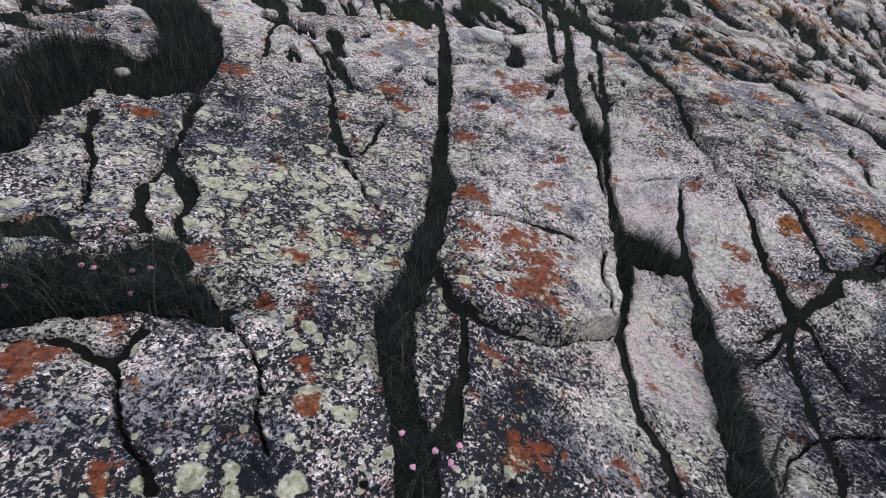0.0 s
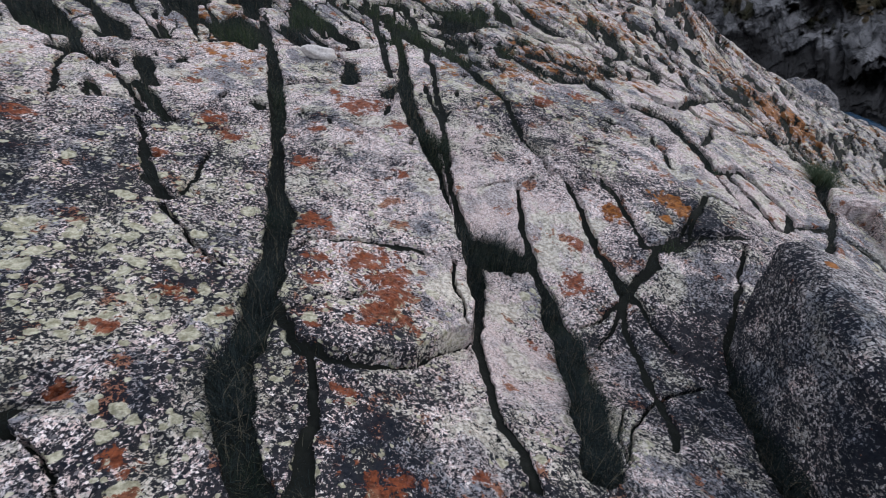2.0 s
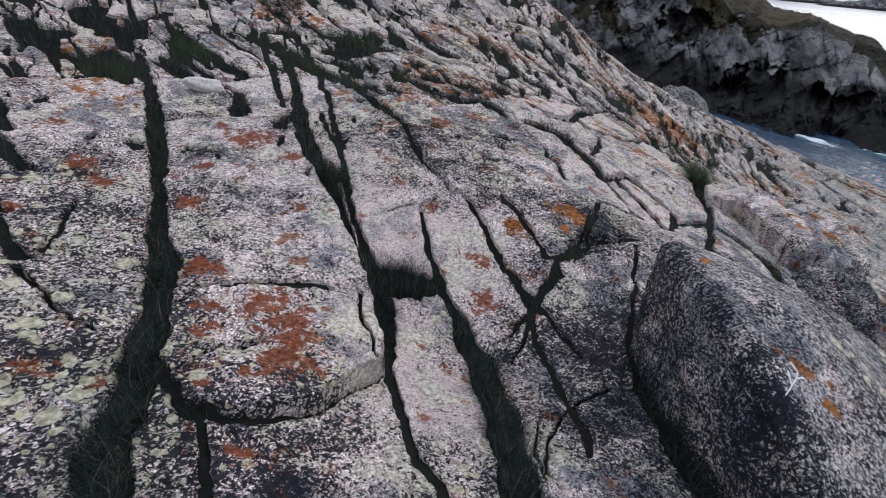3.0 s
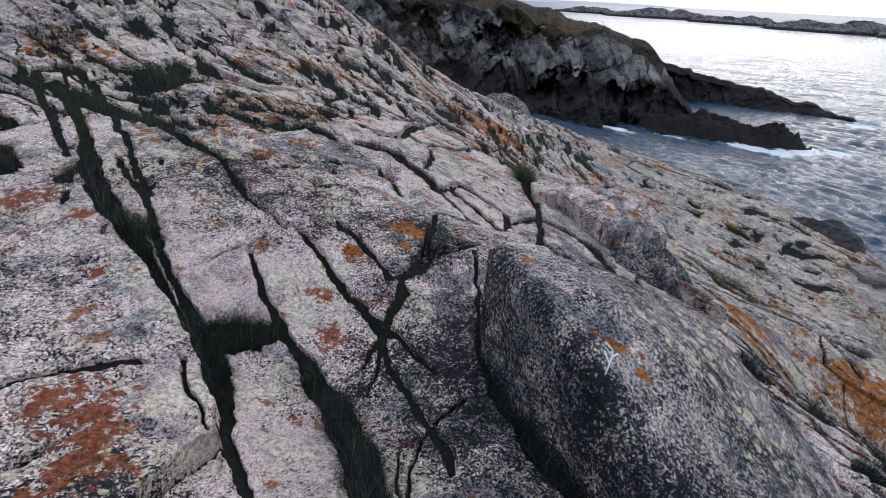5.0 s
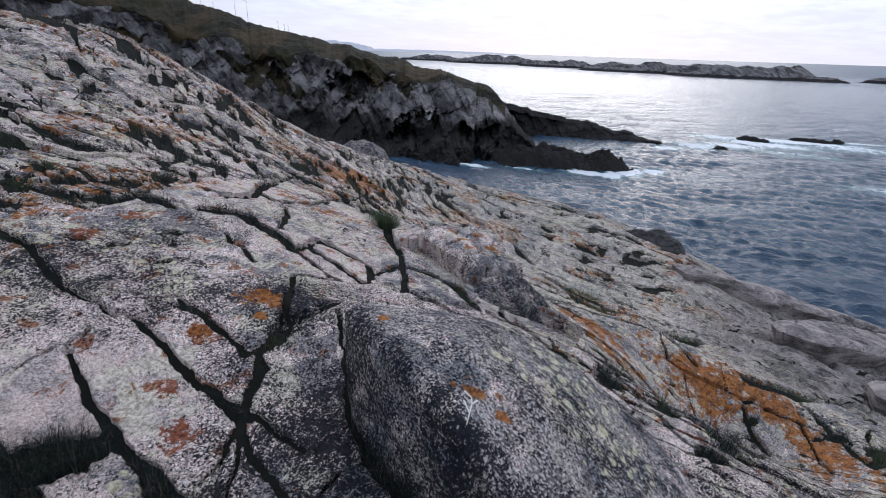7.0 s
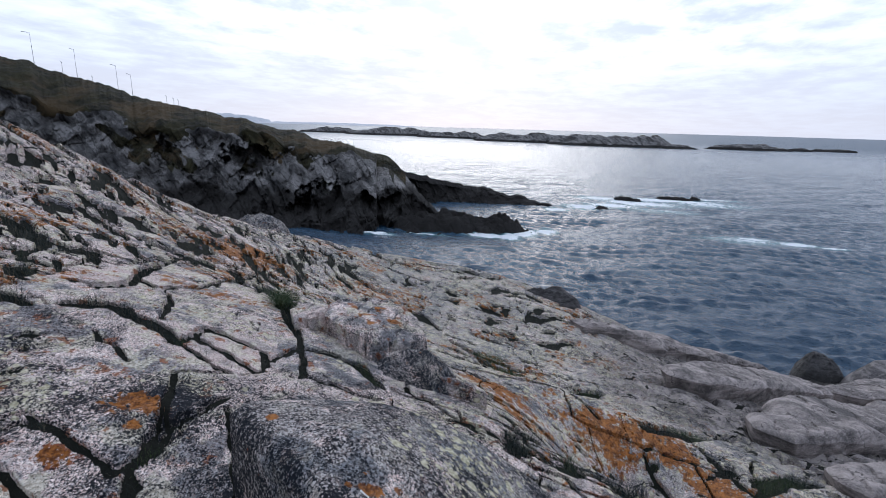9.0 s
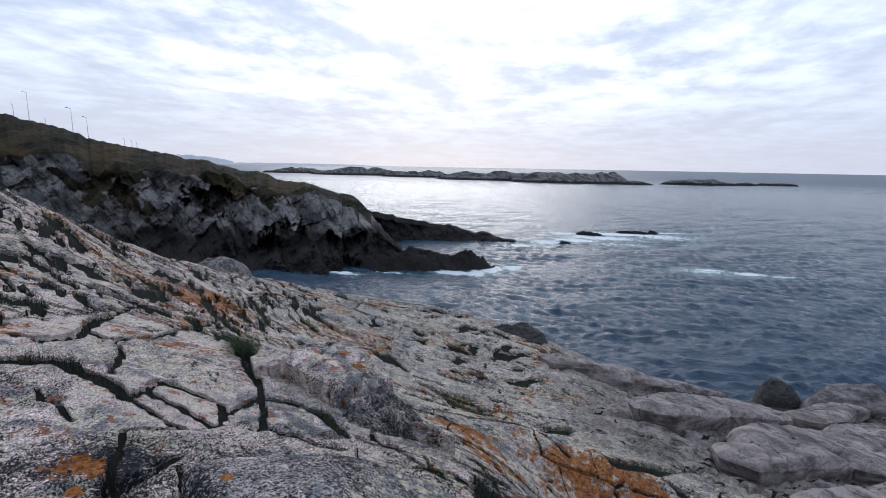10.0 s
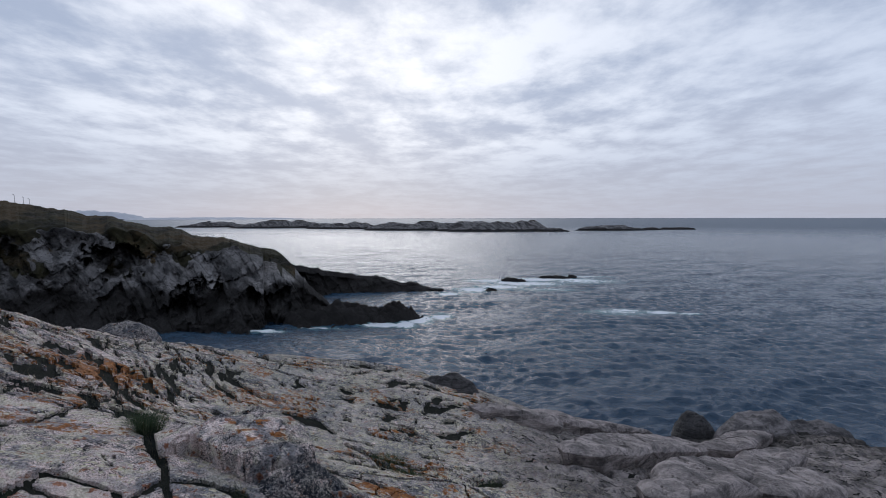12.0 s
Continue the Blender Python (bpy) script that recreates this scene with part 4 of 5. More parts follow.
tide = smooth(Z, SEA + 3.6 , SEA + 1.0)

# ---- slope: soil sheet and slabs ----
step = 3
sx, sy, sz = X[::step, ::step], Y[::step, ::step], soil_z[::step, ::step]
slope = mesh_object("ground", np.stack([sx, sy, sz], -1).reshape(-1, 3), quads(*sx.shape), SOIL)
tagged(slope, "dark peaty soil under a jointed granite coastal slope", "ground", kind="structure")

flat_label = label.ravel()
q = quads(*X.shape)
points = np.stack([X, Y, Z], -1).reshape(-1, 3)
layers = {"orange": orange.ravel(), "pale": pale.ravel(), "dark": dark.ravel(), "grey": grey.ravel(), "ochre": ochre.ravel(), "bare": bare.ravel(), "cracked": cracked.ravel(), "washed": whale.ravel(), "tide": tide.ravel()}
single = np.zeros(len(count), bool)
order = np.argsort(mid_r)
single[[k for k in order if k > 0 and count[k] > 60][:290]] = True


def slab_mesh(name, faces):
    """A slab: its worn top and, round its border, sides that go down below the soil."""
    used, local = np.unique(faces, return_inverse=True)
    local = local.reshape(-1, 4)
    ends = np.concatenate([local[:, [0, 1]], local[:, [1, 2]], local[:, [2, 3]], local[:, [3, 0]]])
    code = np.sort(ends, 1) @ np.array([len(used), 1])
    _, first, times = np.unique(code, return_index=True, return_counts=True)
    rim_ = ends[first[times == 1]]
    low, where_ = np.unique(rim_, return_inverse=True)
    where_ = where_.reshape(-1, 2) + len(used)
    top_ = points[used]
    under = top_[low] - np.array([0, 0, 0.34])
    sides = np.column_stack([rim_[:, 1], rim_[:, 0], where_[:, 0], where_[:, 1]])
    return mesh_object(name, np.vstack([top_, under]), np.vstack([local, sides]), GRANITE, slope, {k: np.concatenate([v[used], v[used][low]]) for k, v in layers.items()}, crease=38)


corner = flat_label[q]
whole = (corner[:, :1] == corner).all(1) & (corner[:, 0] > 0)
alone = whole & single[corner[:, 0]]
field = ~single[corner].any(1) & (corner > 0).all(1)
q_label, q_slab = corner[alone, 0], q[alone]
turn = np.argsort(q_label, kind="stable")
q_label, q_slab = q_label[turn], q_slab[turn]
for piece in np.split(q_slab, np.nonzero(np.diff(q_label))[0] + 1):
    slab_mesh("slab", piece)
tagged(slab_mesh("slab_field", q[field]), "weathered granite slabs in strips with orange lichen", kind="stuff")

# ---- boulder beside the path ----


def boulder_top(x, y):
    return 0.40 - 0.08 * (x - 3.2) - 0.28 * np.maximum(0, x - 3.35) - 0.48 * np.maximum(0, 1.45 - y) ** 1.3 + 0.02 * fbm(x, y, 0.5, 3, 151)


def big_boulder():
    """A tilted block: rings from its foot up the sides and in over the top."""
    outline = [(3.54, 2.30), (3.95, 1.85), (4.25, 1.40), (4.52, 0.90), (4.66, 0.30), (4.45, -0.30), (3.5, -0.60), (2.6, -0.05), (2.58, 0.60), (2.74, 1.08), (2.92, 1.50), (3.12, 1.92), (3.32, 2.22)]
    pts = np.array(outline)
    n = 260
    seg = np.linalg.norm(np.roll(pts, -1, 0) - pts, axis=1)
    s = np.concatenate([[0], np.cumsum(seg)])
    closed = np.vstack([pts, pts[:1]])
    at = np.linspace(0, s[-1], n, endpoint=False)
    ring = np.stack([np.interp(at, s, closed[:, 0]), np.interp(at, s, closed[:, 1])], 1)
    for _ in range(3):
        ring = (np.roll(ring, 1, 0) + 2 * ring + np.roll(ring, -1, 0)) / 4
    centre = np.array([3.25, 1.1])
    rows = []
    for k in range(18):   # sides
        f = k / 17
        p = centre + (ring - centre) * (0.93 + 0.07 * f ** 0.6)
        z0 = ground(p[:, 0], p[:, 1]) - 0.35
        z1 = boulder_top(p[:, 0], p[:, 1]) - 0.10
        rows.append(np.column_stack([p, z0 + (z1 - z0) * f]))
    for k in range(46):   # shoulder and top
        f = (k + 1) / 46
        inset = 1 - f
        p = centre + (ring - centre) * np.clip(inset + 0.0, 0.001, 1)
        drop = 0.10 * np.clip(1 - f / 0.16, 0, 1) ** 2
        rows.append(np.column_stack([p, boulder_top(p[:, 0], p[:, 1]) - drop]))
    v = np.array(rows)
    bump = 0.03 * fbm(v[..., 0] + v[..., 2], v[..., 1] - v[..., 2], 0.4, 4, 161) + 0.006 * fbm(v[..., 0] + 0.7 * v[..., 2], v[..., 1], 0.06, 3, 171)
    out = v[..., :2] - centre
    out = out / np.maximum(np.linalg.norm(out, axis=-1, keepdims=True), 0.05)
    v[:18, :, :2] += (bump * 1.2)[:18, :, None] * out[:18]
    v[18:, :, 2] += bump[18:] * 0.6
    i, j = np.meshgrid(np.arange(len(v) - 1), np.arange(n), indexing="ij")
    a, b = i * n + j, i * n + (j + 1) % n
    f = np.stack([a, b, b + n, a + n], -1).reshape(-1, 4)[:, ::-1]
    x, y = v[..., 0].ravel(), v[..., 1].ravel()
    # west side: its shade is put into the colour together with its dark lichen
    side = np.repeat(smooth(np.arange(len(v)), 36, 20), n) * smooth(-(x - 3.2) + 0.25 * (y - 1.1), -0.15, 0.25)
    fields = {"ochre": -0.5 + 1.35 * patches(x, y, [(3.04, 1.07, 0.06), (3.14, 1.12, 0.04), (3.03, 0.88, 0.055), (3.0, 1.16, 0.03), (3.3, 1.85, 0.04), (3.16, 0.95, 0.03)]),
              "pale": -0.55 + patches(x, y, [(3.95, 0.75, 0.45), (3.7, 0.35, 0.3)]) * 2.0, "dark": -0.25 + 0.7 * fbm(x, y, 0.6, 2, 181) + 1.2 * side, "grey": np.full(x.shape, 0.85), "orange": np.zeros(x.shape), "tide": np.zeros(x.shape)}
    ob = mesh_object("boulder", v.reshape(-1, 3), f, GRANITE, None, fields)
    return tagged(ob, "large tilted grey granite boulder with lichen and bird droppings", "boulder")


big_boulder()


def rock_block(name, label_, outline, slope_, edge, seed, fields_, coarse=1.0, round_=0.10, mat=None):
    """A split-off block: an uneven flat top that slopes, broken edges and sides that go down into the ground."""
    pts = np.array(outline)
    n = 200
    seg = np.linalg.norm(np.roll(pts, -1, 0) - pts, axis=1)
    s = np.concatenate([[0], np.cumsum(seg)])
    closed = np.vstack([pts, pts[:1]])
    at = np.linspace(0, s[-1], n, endpoint=False)
    ring = np.stack([np.interp(at, s, closed[:, 0]), np.interp(at, s, closed[:, 1])], 1)
    ring = (np.roll(ring, 1, 0) + 2 * ring + np.roll(ring, -1, 0)) / 4
    centre = pts.mean(0)
    rows = []
    for k in range(14):
        f = k / 13
        p = centre + (ring - centre) * (0.90 + 0.10 * f ** 0.5)
        z0, z1 = ground(p[:, 0], p[:, 1]) - 0.4, slope_(p[:, 0], p[:, 1]) - edge
        rows.append(np.column_stack([p, z0 + (z1 - z0) * f]))
    for k in range(40):
        f = (k + 1) / 40
        p = centre + (ring - centre) * max(1 - f, 0.001)
        rows.append(np.column_stack([p, slope_(p[:, 0], p[:, 1]) - edge * max(1 - f / round_, 0) ** 2]))
    v = np.array(rows)
    who, side, _ = bricks(v[..., 0] + 0.4 * v[..., 1] + 0.1 * fbm(v[..., 0], v[..., 1], 0.4, 3, seed), v[..., 1] + 0.08 * fbm(v[..., 0], v[..., 1], 0.3, 3, seed + 1), 0.7 * coarse, 0.32 * coarse, seed)
    bump = 0.04 * coarse * fbm(v[..., 0] + v[..., 2], v[..., 1] - v[..., 2], 0.5 * coarse, 5, seed + 2, 0.55) + 0.06 * (lattice(who, who * 0 + 1, seed) - 0.5) - 0.05 * smooth(side, 0.03, 0.0)
    out = v[..., :2] - centre
    out = out / np.maximum(np.linalg.norm(out, axis=-1, keepdims=True), 0.05)
    v[:14, :, :2] += bump[:14, :, None] * out[:14]
    v[14:, :, 2] += bump[14:]
    i, j = np.meshgrid(np.arange(len(v) - 1), np.arange(n), indexing="ij")
    a, b = i * n + j, i * n + (j + 1) % n
    x, y = v[..., 0].ravel(), v[..., 1].ravel()
    fields = {k: np.zeros(x.shape) for k in ("orange", "pale", "bare", "tide", "cracked", "washed")}
    fields.update({"grey": np.full(x.shape, 0.5), "dark": -0.6 + 0.8 * fbm(x, y, 0.6, 2, seed + 5)}, **fields_(x, y))
    ob = mesh_object(name, v.reshape(-1, 3), np.stack([a, b, b + n, a + n], -1).reshape(-1, 4), mat or GRANITE, None, fields, crease=40)
    return tagged(ob, label_, "boulder")


rock_block("rock_block", "split grey granite block with orange lichen spots beside a cleft",
           [(7.40, 3.92), (8.16, 4.02), (8.70, 3.60), (8.45, 2.75), (7.75, 2.28), (7.15, 2.55), (6.80, 2.88), (7.05, 3.40)],
           lambda x, y: -0.65 - 0.10 * (x - 7.2) + 0.07 * (y - 3.9) - 0.30 * np.maximum(0, 2.9 - y), 0.05, 471,
           lambda x, y: {"ochre": -0.2 + 1.2 * patches(x, y, [(7.35, 3.05, 0.09), (7.6, 3.3, 0.08), (7.75, 2.85, 0.10), (8.0, 3.2, 0.1), (7.3, 2.8, 0.06), (7.9, 3.6, 0.06)])})

rock_block("broken_slab", "pale broken granite slab edge beside a grassy cleft",
           [(6.92, 4.10), (7.14, 3.92), (7.40, 3.84), (7.62, 4.02), (7.80, 4.40), (7.45, 4.52)],
           lambda x, y: -0.64 - 0.05 * (x - 7.2) - 0.12 * (y - 3.9), 0.02, 481,
           lambda x, y: {"ochre": np.full(x.shape, -0.6), "bare": np.full(x.shape, 0.7), "dark": np.full(x.shape, -0.6)})


def shore_ledge(x, y, length, width, turn_, high, seed):
    """A long sea-worn ledge that stands proud of the slope, steep on its landward side."""
    rng = np.random.default_rng(seed)
    c, s_ = math.cos(radians(turn_)), math.sin(radians(turn_))
    outline = []
    for u, w in ((-0.5, 0.05), (-0.38, 0.42), (-0.1, 0.5), (0.2, 0.46), (0.42, 0.36), (0.5, 0.0), (0.4, -0.42), (0.12, -0.5), (-0.18, -0.46), (-0.42, -0.4)):
        u, w = u * length * rng.uniform(0.9, 1.12), w * width * rng.uniform(0.75, 1.25)
        outline.append((x + u * c - w * s_, y + u * s_ + w * c))
    ledge_ = rock_block("shore_ledge", "long sea-worn grey granite ledge above the water", outline,
               lambda a, b: ground(a, b) + high + 0.10 * fbm(a, b, 1.6, 3, seed + 3), 0.22, seed,
               lambda a, b: {"ochre": np.full(a.shape, -0.6), "washed": np.full(a.shape, 0.95)}, 2.2, 0.30, LEDGE_ROCK)
    tagged(ledge_, "", "ledge", "ledges above the water")


for k, (x, y, length, width, turn_, high) in enumerate(((19.3, -5.8, 8.5, 2.2, -44, 0.50), (17.2, -7.6, 8.0, 2.0, -44, 0.40), (15.0, -6.4, 5.0, 1.7, -50, 0.34), (22.5, -8.2, 7.0, 2.2, -46, 0.45), (21.0, -11.5, 7.0, 2.0, -44, 0.40),
                                                       (18.2, -11.0, 7.0, 2.0, -44, 0.36), (23.6, -4.6, 5.0, 1.7, -60, 0.45), (25.4, -7.0, 4.6, 1.8, -55, 0.5), (25.0, -12.5, 6.0, 2.0, -48, 0.45), (14.4, -9.2, 5.0, 1.6, -44, 0.30), (21.6, -1.8, 4.0, 1.4, -75, 0.40), (12.4, -6.6, 4.0, 1.4, -48, 0.26))):
    shore_ledge(x, y, length, width, turn_, high, 640 + 13 * k)

# ---- sea ----
FOAM = [(64, 7.6, 2.6, 1.7, 0.85), (60.5, 12, 1.3, 3.0, 0.8), (61, 9.0, 2.0, 1.5, 0.75), (58.5, 19, 1.0, 3, 0.6), (56.5, 25, 0.8, 2.5, 0.6), (68, 12, 2.0, 3.0, 0.55), (86, 5, 2.0, 2.0, 0.7), (91, 1, 3, 4.0, 0.6), (95, -4, 4, 6, 0.55), (100, -10, 4, 8, 0.6), (101, -6, 1.6, 2.6, 0.9), (104, -2, 3.0, 5.0, 0.6), (106, -12, 3.0, 5.0, 0.75), (112, -24, 2.0, 6.0, 0.5), (66, 5.0, 2.0, 1.4, 0.8),
        (107, -17, 2.0, 5, 0.9), (105, -21, 5, 9, 0.5), (92, -12, 3, 8, 0.35), (72.3, -21, 0.9, 2.2, 0.7), (71.0, -25.5, 0.8, 2.4, 0.7), (70.2, -29, 0.6, 1.6, 0.6), (71, -20, 2.6, 6.0, 0.42)]


def sea():
    ang = np.radians(np.concatenate([np.linspace(-48, 58, 500), np.linspace(58, 312, 31)[1:]]))
    rad = np.concatenate([np.exp(np.linspace(math.log(14.0), math.log(27.0), 20)), np.exp(np.linspace(math.log(27.2), math.log(330.0), 640)), np.exp(np.linspace(math.log(333.0), math.log(4900.0), 90))])
    r, a = np.meshgrid(rad, ang, indexing="ij")
    x, y = r * np.cos(a), r * np.sin(a)
    calm = np.clip(1 - (r - 40) / 600, 0.15, 1)
    wx, wy = x + 1.6 * fbm(x, y, 14, 2, 190), y + 1.6 * fbm(x, y, 14, 2, 195)
    rng = np.random.default_rng(12)
    z = np.zeros(x.shape)
    for length, steep in ((13.0, 0.006), (7.0, 0.010), (4.2, 0.014), (3.0, 0.022), (2.3, 0.034), (1.8, 0.048), (1.4, 0.058), (1.1, 0.062), (0.85, 0.060)):
        heading = radians(190 + rng.normal(0, 30))
        phase = (wx * math.cos(heading) + wy * math.sin(heading)) * 2 * math.pi / length + rng.uniform(0, 6)
        gust = 0.55 + 0.9 * fbm(x, y, length * 3.0, 2, 210 + int(length * 10))
        enough = np.clip(length / (0.02 * r), 0, 1)
        z = z + 0.85 * steep * length * gust * enough * (1 - 2 * np.abs(np.sin(phase / 2)) ** 1.2)
    foam = np.zeros(x.shape)
    for fx, fy, rx, ry, peak in FOAM:
        foam = np.maximum(foam, 1.35 * peak * np.exp(-(((x - fx) / rx) ** 2 + ((y - fy) / ry) ** 2)))
    n = len(ang)
    i, j = np.meshgrid(np.arange(len(rad) - 1), np.arange(n), indexing="ij")
    p, q_ = i * n + j, i * n + (j + 1) % n
    f = np.stack([p, p + n, q_ + n, q_], -1).reshape(-1, 4)
    ob = mesh_object("water", np.stack([x, y, SEA + z * calm], -1).reshape(-1, 3), f, WATER, None, {"foam": foam})
    tagged(ob, "dark grey-blue open sea with low swell and foam", "sea", kind="structure")


sea()

# ---- headland ----
# bearings from the slope's top, in degrees, with distances in metres and heights as angles
HEAD_AZ = (15.5, 17, 18.5, 20, 21.7, 22.7, 25, 28, 33, 38, 43, 46, 51.8, 55.4, 62, 75)
HEAD_FOOT = (67, 66, 64.5, 62.5, 61.5, 61, 61, 61.5, 62, 63, 65, 66.5, 71, 75, 82, 96)
HEAD_CREST = (69, 69, 70, 73, 79, 83, 84, 85, 88, 92, 96, 98, 103, 105, 110, 115)
HEAD_EL = (-11.2, -9.8, -8.4, -6.8, -5.0, -3.75, -3.1, -2.2, -1.15, -0.08, 0.95, 1.6, 3.1, 4.3, 6.0, 9.0)
HEAD_TURF = (0, 0, 0, 0, 0.1, 0.2, 0.35, 0.55, 0.8, 1.2, 1.7, 2.0, 2.5, 3.0, 4.0, 6.0)
POINT_AZ = (2.6, 4, 6, 9.7, 12.9, 18.6, 21.7, 25)
POINT_CREST = (89, 89, 90, 91, 91, 89, 87, 86)
POINT_EL = (-9.4, -8.55, -8.0, -7.3, -6.65, -5.75, -5.2, -5.0)
# hollows in the cliff: bearing, angle of height, reach across and up, depth
HOLLOWS = [(38.0, -3.8, 2.0, 1.8, 5.0), (30.6, -8.6, 2.4, 1.8, 4.6), (22.9, -8.6, 2.2, 1.2, 3.4), (45.5, -3.6, 0.9, 1.6, 3.0)]


def cliff(name, label_, low, high, columns, az_, foot_, crest_, el_, turf_, seed, heave):
    """A cliff that follows a shore: a broken face, a shoulder of turf and the land behind."""
    az = np.linspace(low, high, columns)[None, :]
    foot, crest = np.interp(az, az_, foot_), np.interp(az, az_, crest_)
    el, band = np.interp(az, az_, el_), np.interp(az, az_, turf_)
    arc = np.radians(az) * 75
    peak = np.maximum(2.25 + crest * np.tan(np.radians(el)) + 0.45 * fbm(arc, arc * 0, 2.5, 5, seed, 0.6), SEA - 1.5)
    face_n, turf_n = 130, 36
    f = np.linspace(0, 1, face_n)[:, None]
    edge = np.minimum(peak - (crest - 4) * np.tan(np.radians(band)), peak - 0.2 * (peak - SEA) * (band < 0.3)) + 1.8 * fbm(arc, arc * 0 + 5, 7.0, 4, seed + 1) * (band > 0.3)
    bottom = SEA - 1.6
    z = bottom + (edge - bottom) * f
    reach = np.where(band > 0.3, 0.55 * (crest - foot), 0.75 * (crest - foot))
    d = foot + reach * f ** 1.15
    # strata lean seaward
    u, v = 0.85 * z + 0.5 * arc, 0.85 * arc - 0.5 * z
    tall = smooth(edge - bottom, 1.0, 7.0)
    push = heave * (3.0 * np.abs(fbm(u, v * 0.7, 7.0, 3, seed + 2)) + 3.4 * fbm(u, v * 0.8, 10.0, 4, seed + 3, 0.55) * tall + 0.5 * fbm(u, v, 1.2, 3, seed + 5, 0.6))
    for long, wide, deep, k in ((7.0, 3.4, 2.4, 11), (2.8, 1.5, 1.5, 12), (1.3, 0.7, 0.6, 13), (0.6, 0.35, 0.2, 14)):
        who, side, _ = bricks(u + 0.4 * fbm(u, v, long, 3, seed + k), v + 0.3 * fbm(u, v, long, 3, seed + k + 1), long, wide, seed + k)
        push = push + heave * deep * (lattice(who, who * 0 + k, seed) - 0.5) * np.maximum(tall, 0.35)
    high_el = np.degrees(np.arctan2(z - 2.25, d))
    for h_az, h_el, h_w, h_h, deep in HOLLOWS if heave > 0.9 else []:
        q_ = ((az - h_az) / h_w) ** 2 + ((high_el - h_el) / h_h) ** 2 + 1.6 * fbm(u, v, 2.0, 5, seed + 31, 0.65)
        push = push + deep * smooth(q_, 1.4, 0.2)
    d = d + push * smooth(f, 1.02, 0.90)
    z = z + heave * 0.35 * fbm(u, v, 1.5, 4, seed + 7) * smooth(f, 1.02, 0.92)
    g = np.linspace(0, 1, turf_n + 1)[1:, None]
    d_turf = foot + reach + (crest - foot - reach) * g
    z_turf = edge + (peak - edge) * g ** 0.85 + 0.30 * fbm(np.radians(az) * d_turf, d_turf, 2.6, 4, seed + 9) * smooth(g, 1.1, 0.5)
    back = np.array([2.0, 5.0, 9.0, 15.0, 30.0])[:, None]
    sink = np.array([0.3, 1.2, 3.0, 7.0, 16.0])[:, None]
    d_all = np.vstack([d, d_turf, crest + back])
    z_all = np.maximum(np.vstack([z, z_turf, peak - sink]), SEA - 4)
    a_all = np.radians(az) + 0 * d_all
    turf = np.vstack([smooth(f + 0.35 * fbm(u, v, 5.0, 5, seed + 15, 0.6), 0.82, 1.02) * (band > 0.15), np.ones(z_turf.shape) * (band > 0.05), np.ones((5, columns)) * (band > 0.05)])
    tide_ = smooth(z_all + 1.3 * fbm(a_all * 75, z_all, 4, 3, seed + 17), SEA + 6.6, SEA + 1.8) if heave > 0.9 else smooth(z_all, SEA + 9, SEA + 3)
    verts = np.stack([1.0 + d_all * np.cos(a_all), d_all * np.sin(a_all), z_all], -1)
    ob = mesh_object(name, verts.reshape(-1, 3), quads(*d_all.shape)[:, ::-1], CLIFF, None, {"turf": turf, "tide": tide_}, crease=40)
    return tagged(ob, label_, name.replace("_", " "), kind="structure")


cliff("headland", "grass-topped granite headland with dark broken sea cliffs", 15.5, 84, 860, HEAD_AZ, HEAD_FOOT, HEAD_CREST, HEAD_EL, HEAD_TURF, 231, 1.0)
cliff("rocky_point", "low black rocky point running out from the headland", 2.6, 25, 300, POINT_AZ, tuple(c - 5 for c in POINT_CREST), POINT_CREST, POINT_EL, (0,) * 8, 261, 0.8)


def rock_mound(name, label_, x, y, length, width, height, rot, seed, dark_=1.0, mat=None, fine=40, base=None, rough=1.0, tide_height=4.0, dome=0.0):
    """A rough rock that rises out of the water or off the slope, higher in its middle, with broken ledges."""
    u, v = np.meshgrid(np.linspace(-1.15, 1.15, int(fine * 1.6)), np.linspace(-1.15, 1.15, fine), indexing="ij")
    far = np.sqrt(u * u + v * v)
    h = np.clip(1 - far ** 2.2, -0.35, 1)
    h = h if not dome else np.where(far < 1, np.sqrt(np.abs(1 - far ** 2.6)), -0.3 * (far - 1))
    h = np.where(h > 0, np.abs(h) ** (1.0 if dome else 0.62), h) * (1 + rough * (-0.2 + 0.5 * fbm(u * 2 + seed, v * 2, 1.1, 4, seed))) + 0.25 * rough * fbm(u * 3, v * 3 + seed, 0.7, 4, seed + 3)
    step_ = cells(u * 5 + seed, v * 3, seed + 9)[0]
    h = h + (0.12 if rough < 1.5 else 0.45) * rough * (lattice(step_, step_, seed) - 0.5) * smooth(h, 0.03, 0.2)
    c, s = math.cos(radians(rot)), math.sin(radians(rot))
    px, py = u * length / 2, v * width / 2
    z = (SEA if base is None else base) + h * height
    vv = np.stack([x + px * c - py * s, y + px * s + py * c, z], -1).reshape(-1, 3)
    fields = {"turf": smooth(h, 0.75, 1.0) * (0.6 if dark_ < 0.6 else 0), "tide": smooth(z, SEA + tide_height + 0.8, SEA + tide_height), "orange": np.zeros(h.shape), "ochre": np.zeros(h.shape), "pale": np.zeros(h.shape), "cracked": np.full(h.shape, 0.1), "dark": np.full(h.shape, dark_), "grey": np.ones(h.shape)}
    ob = mesh_object(name, vv, quads(*u.shape), mat or CLIFF, None, fields)
    return tagged(ob, label_, name.replace("_", " "))


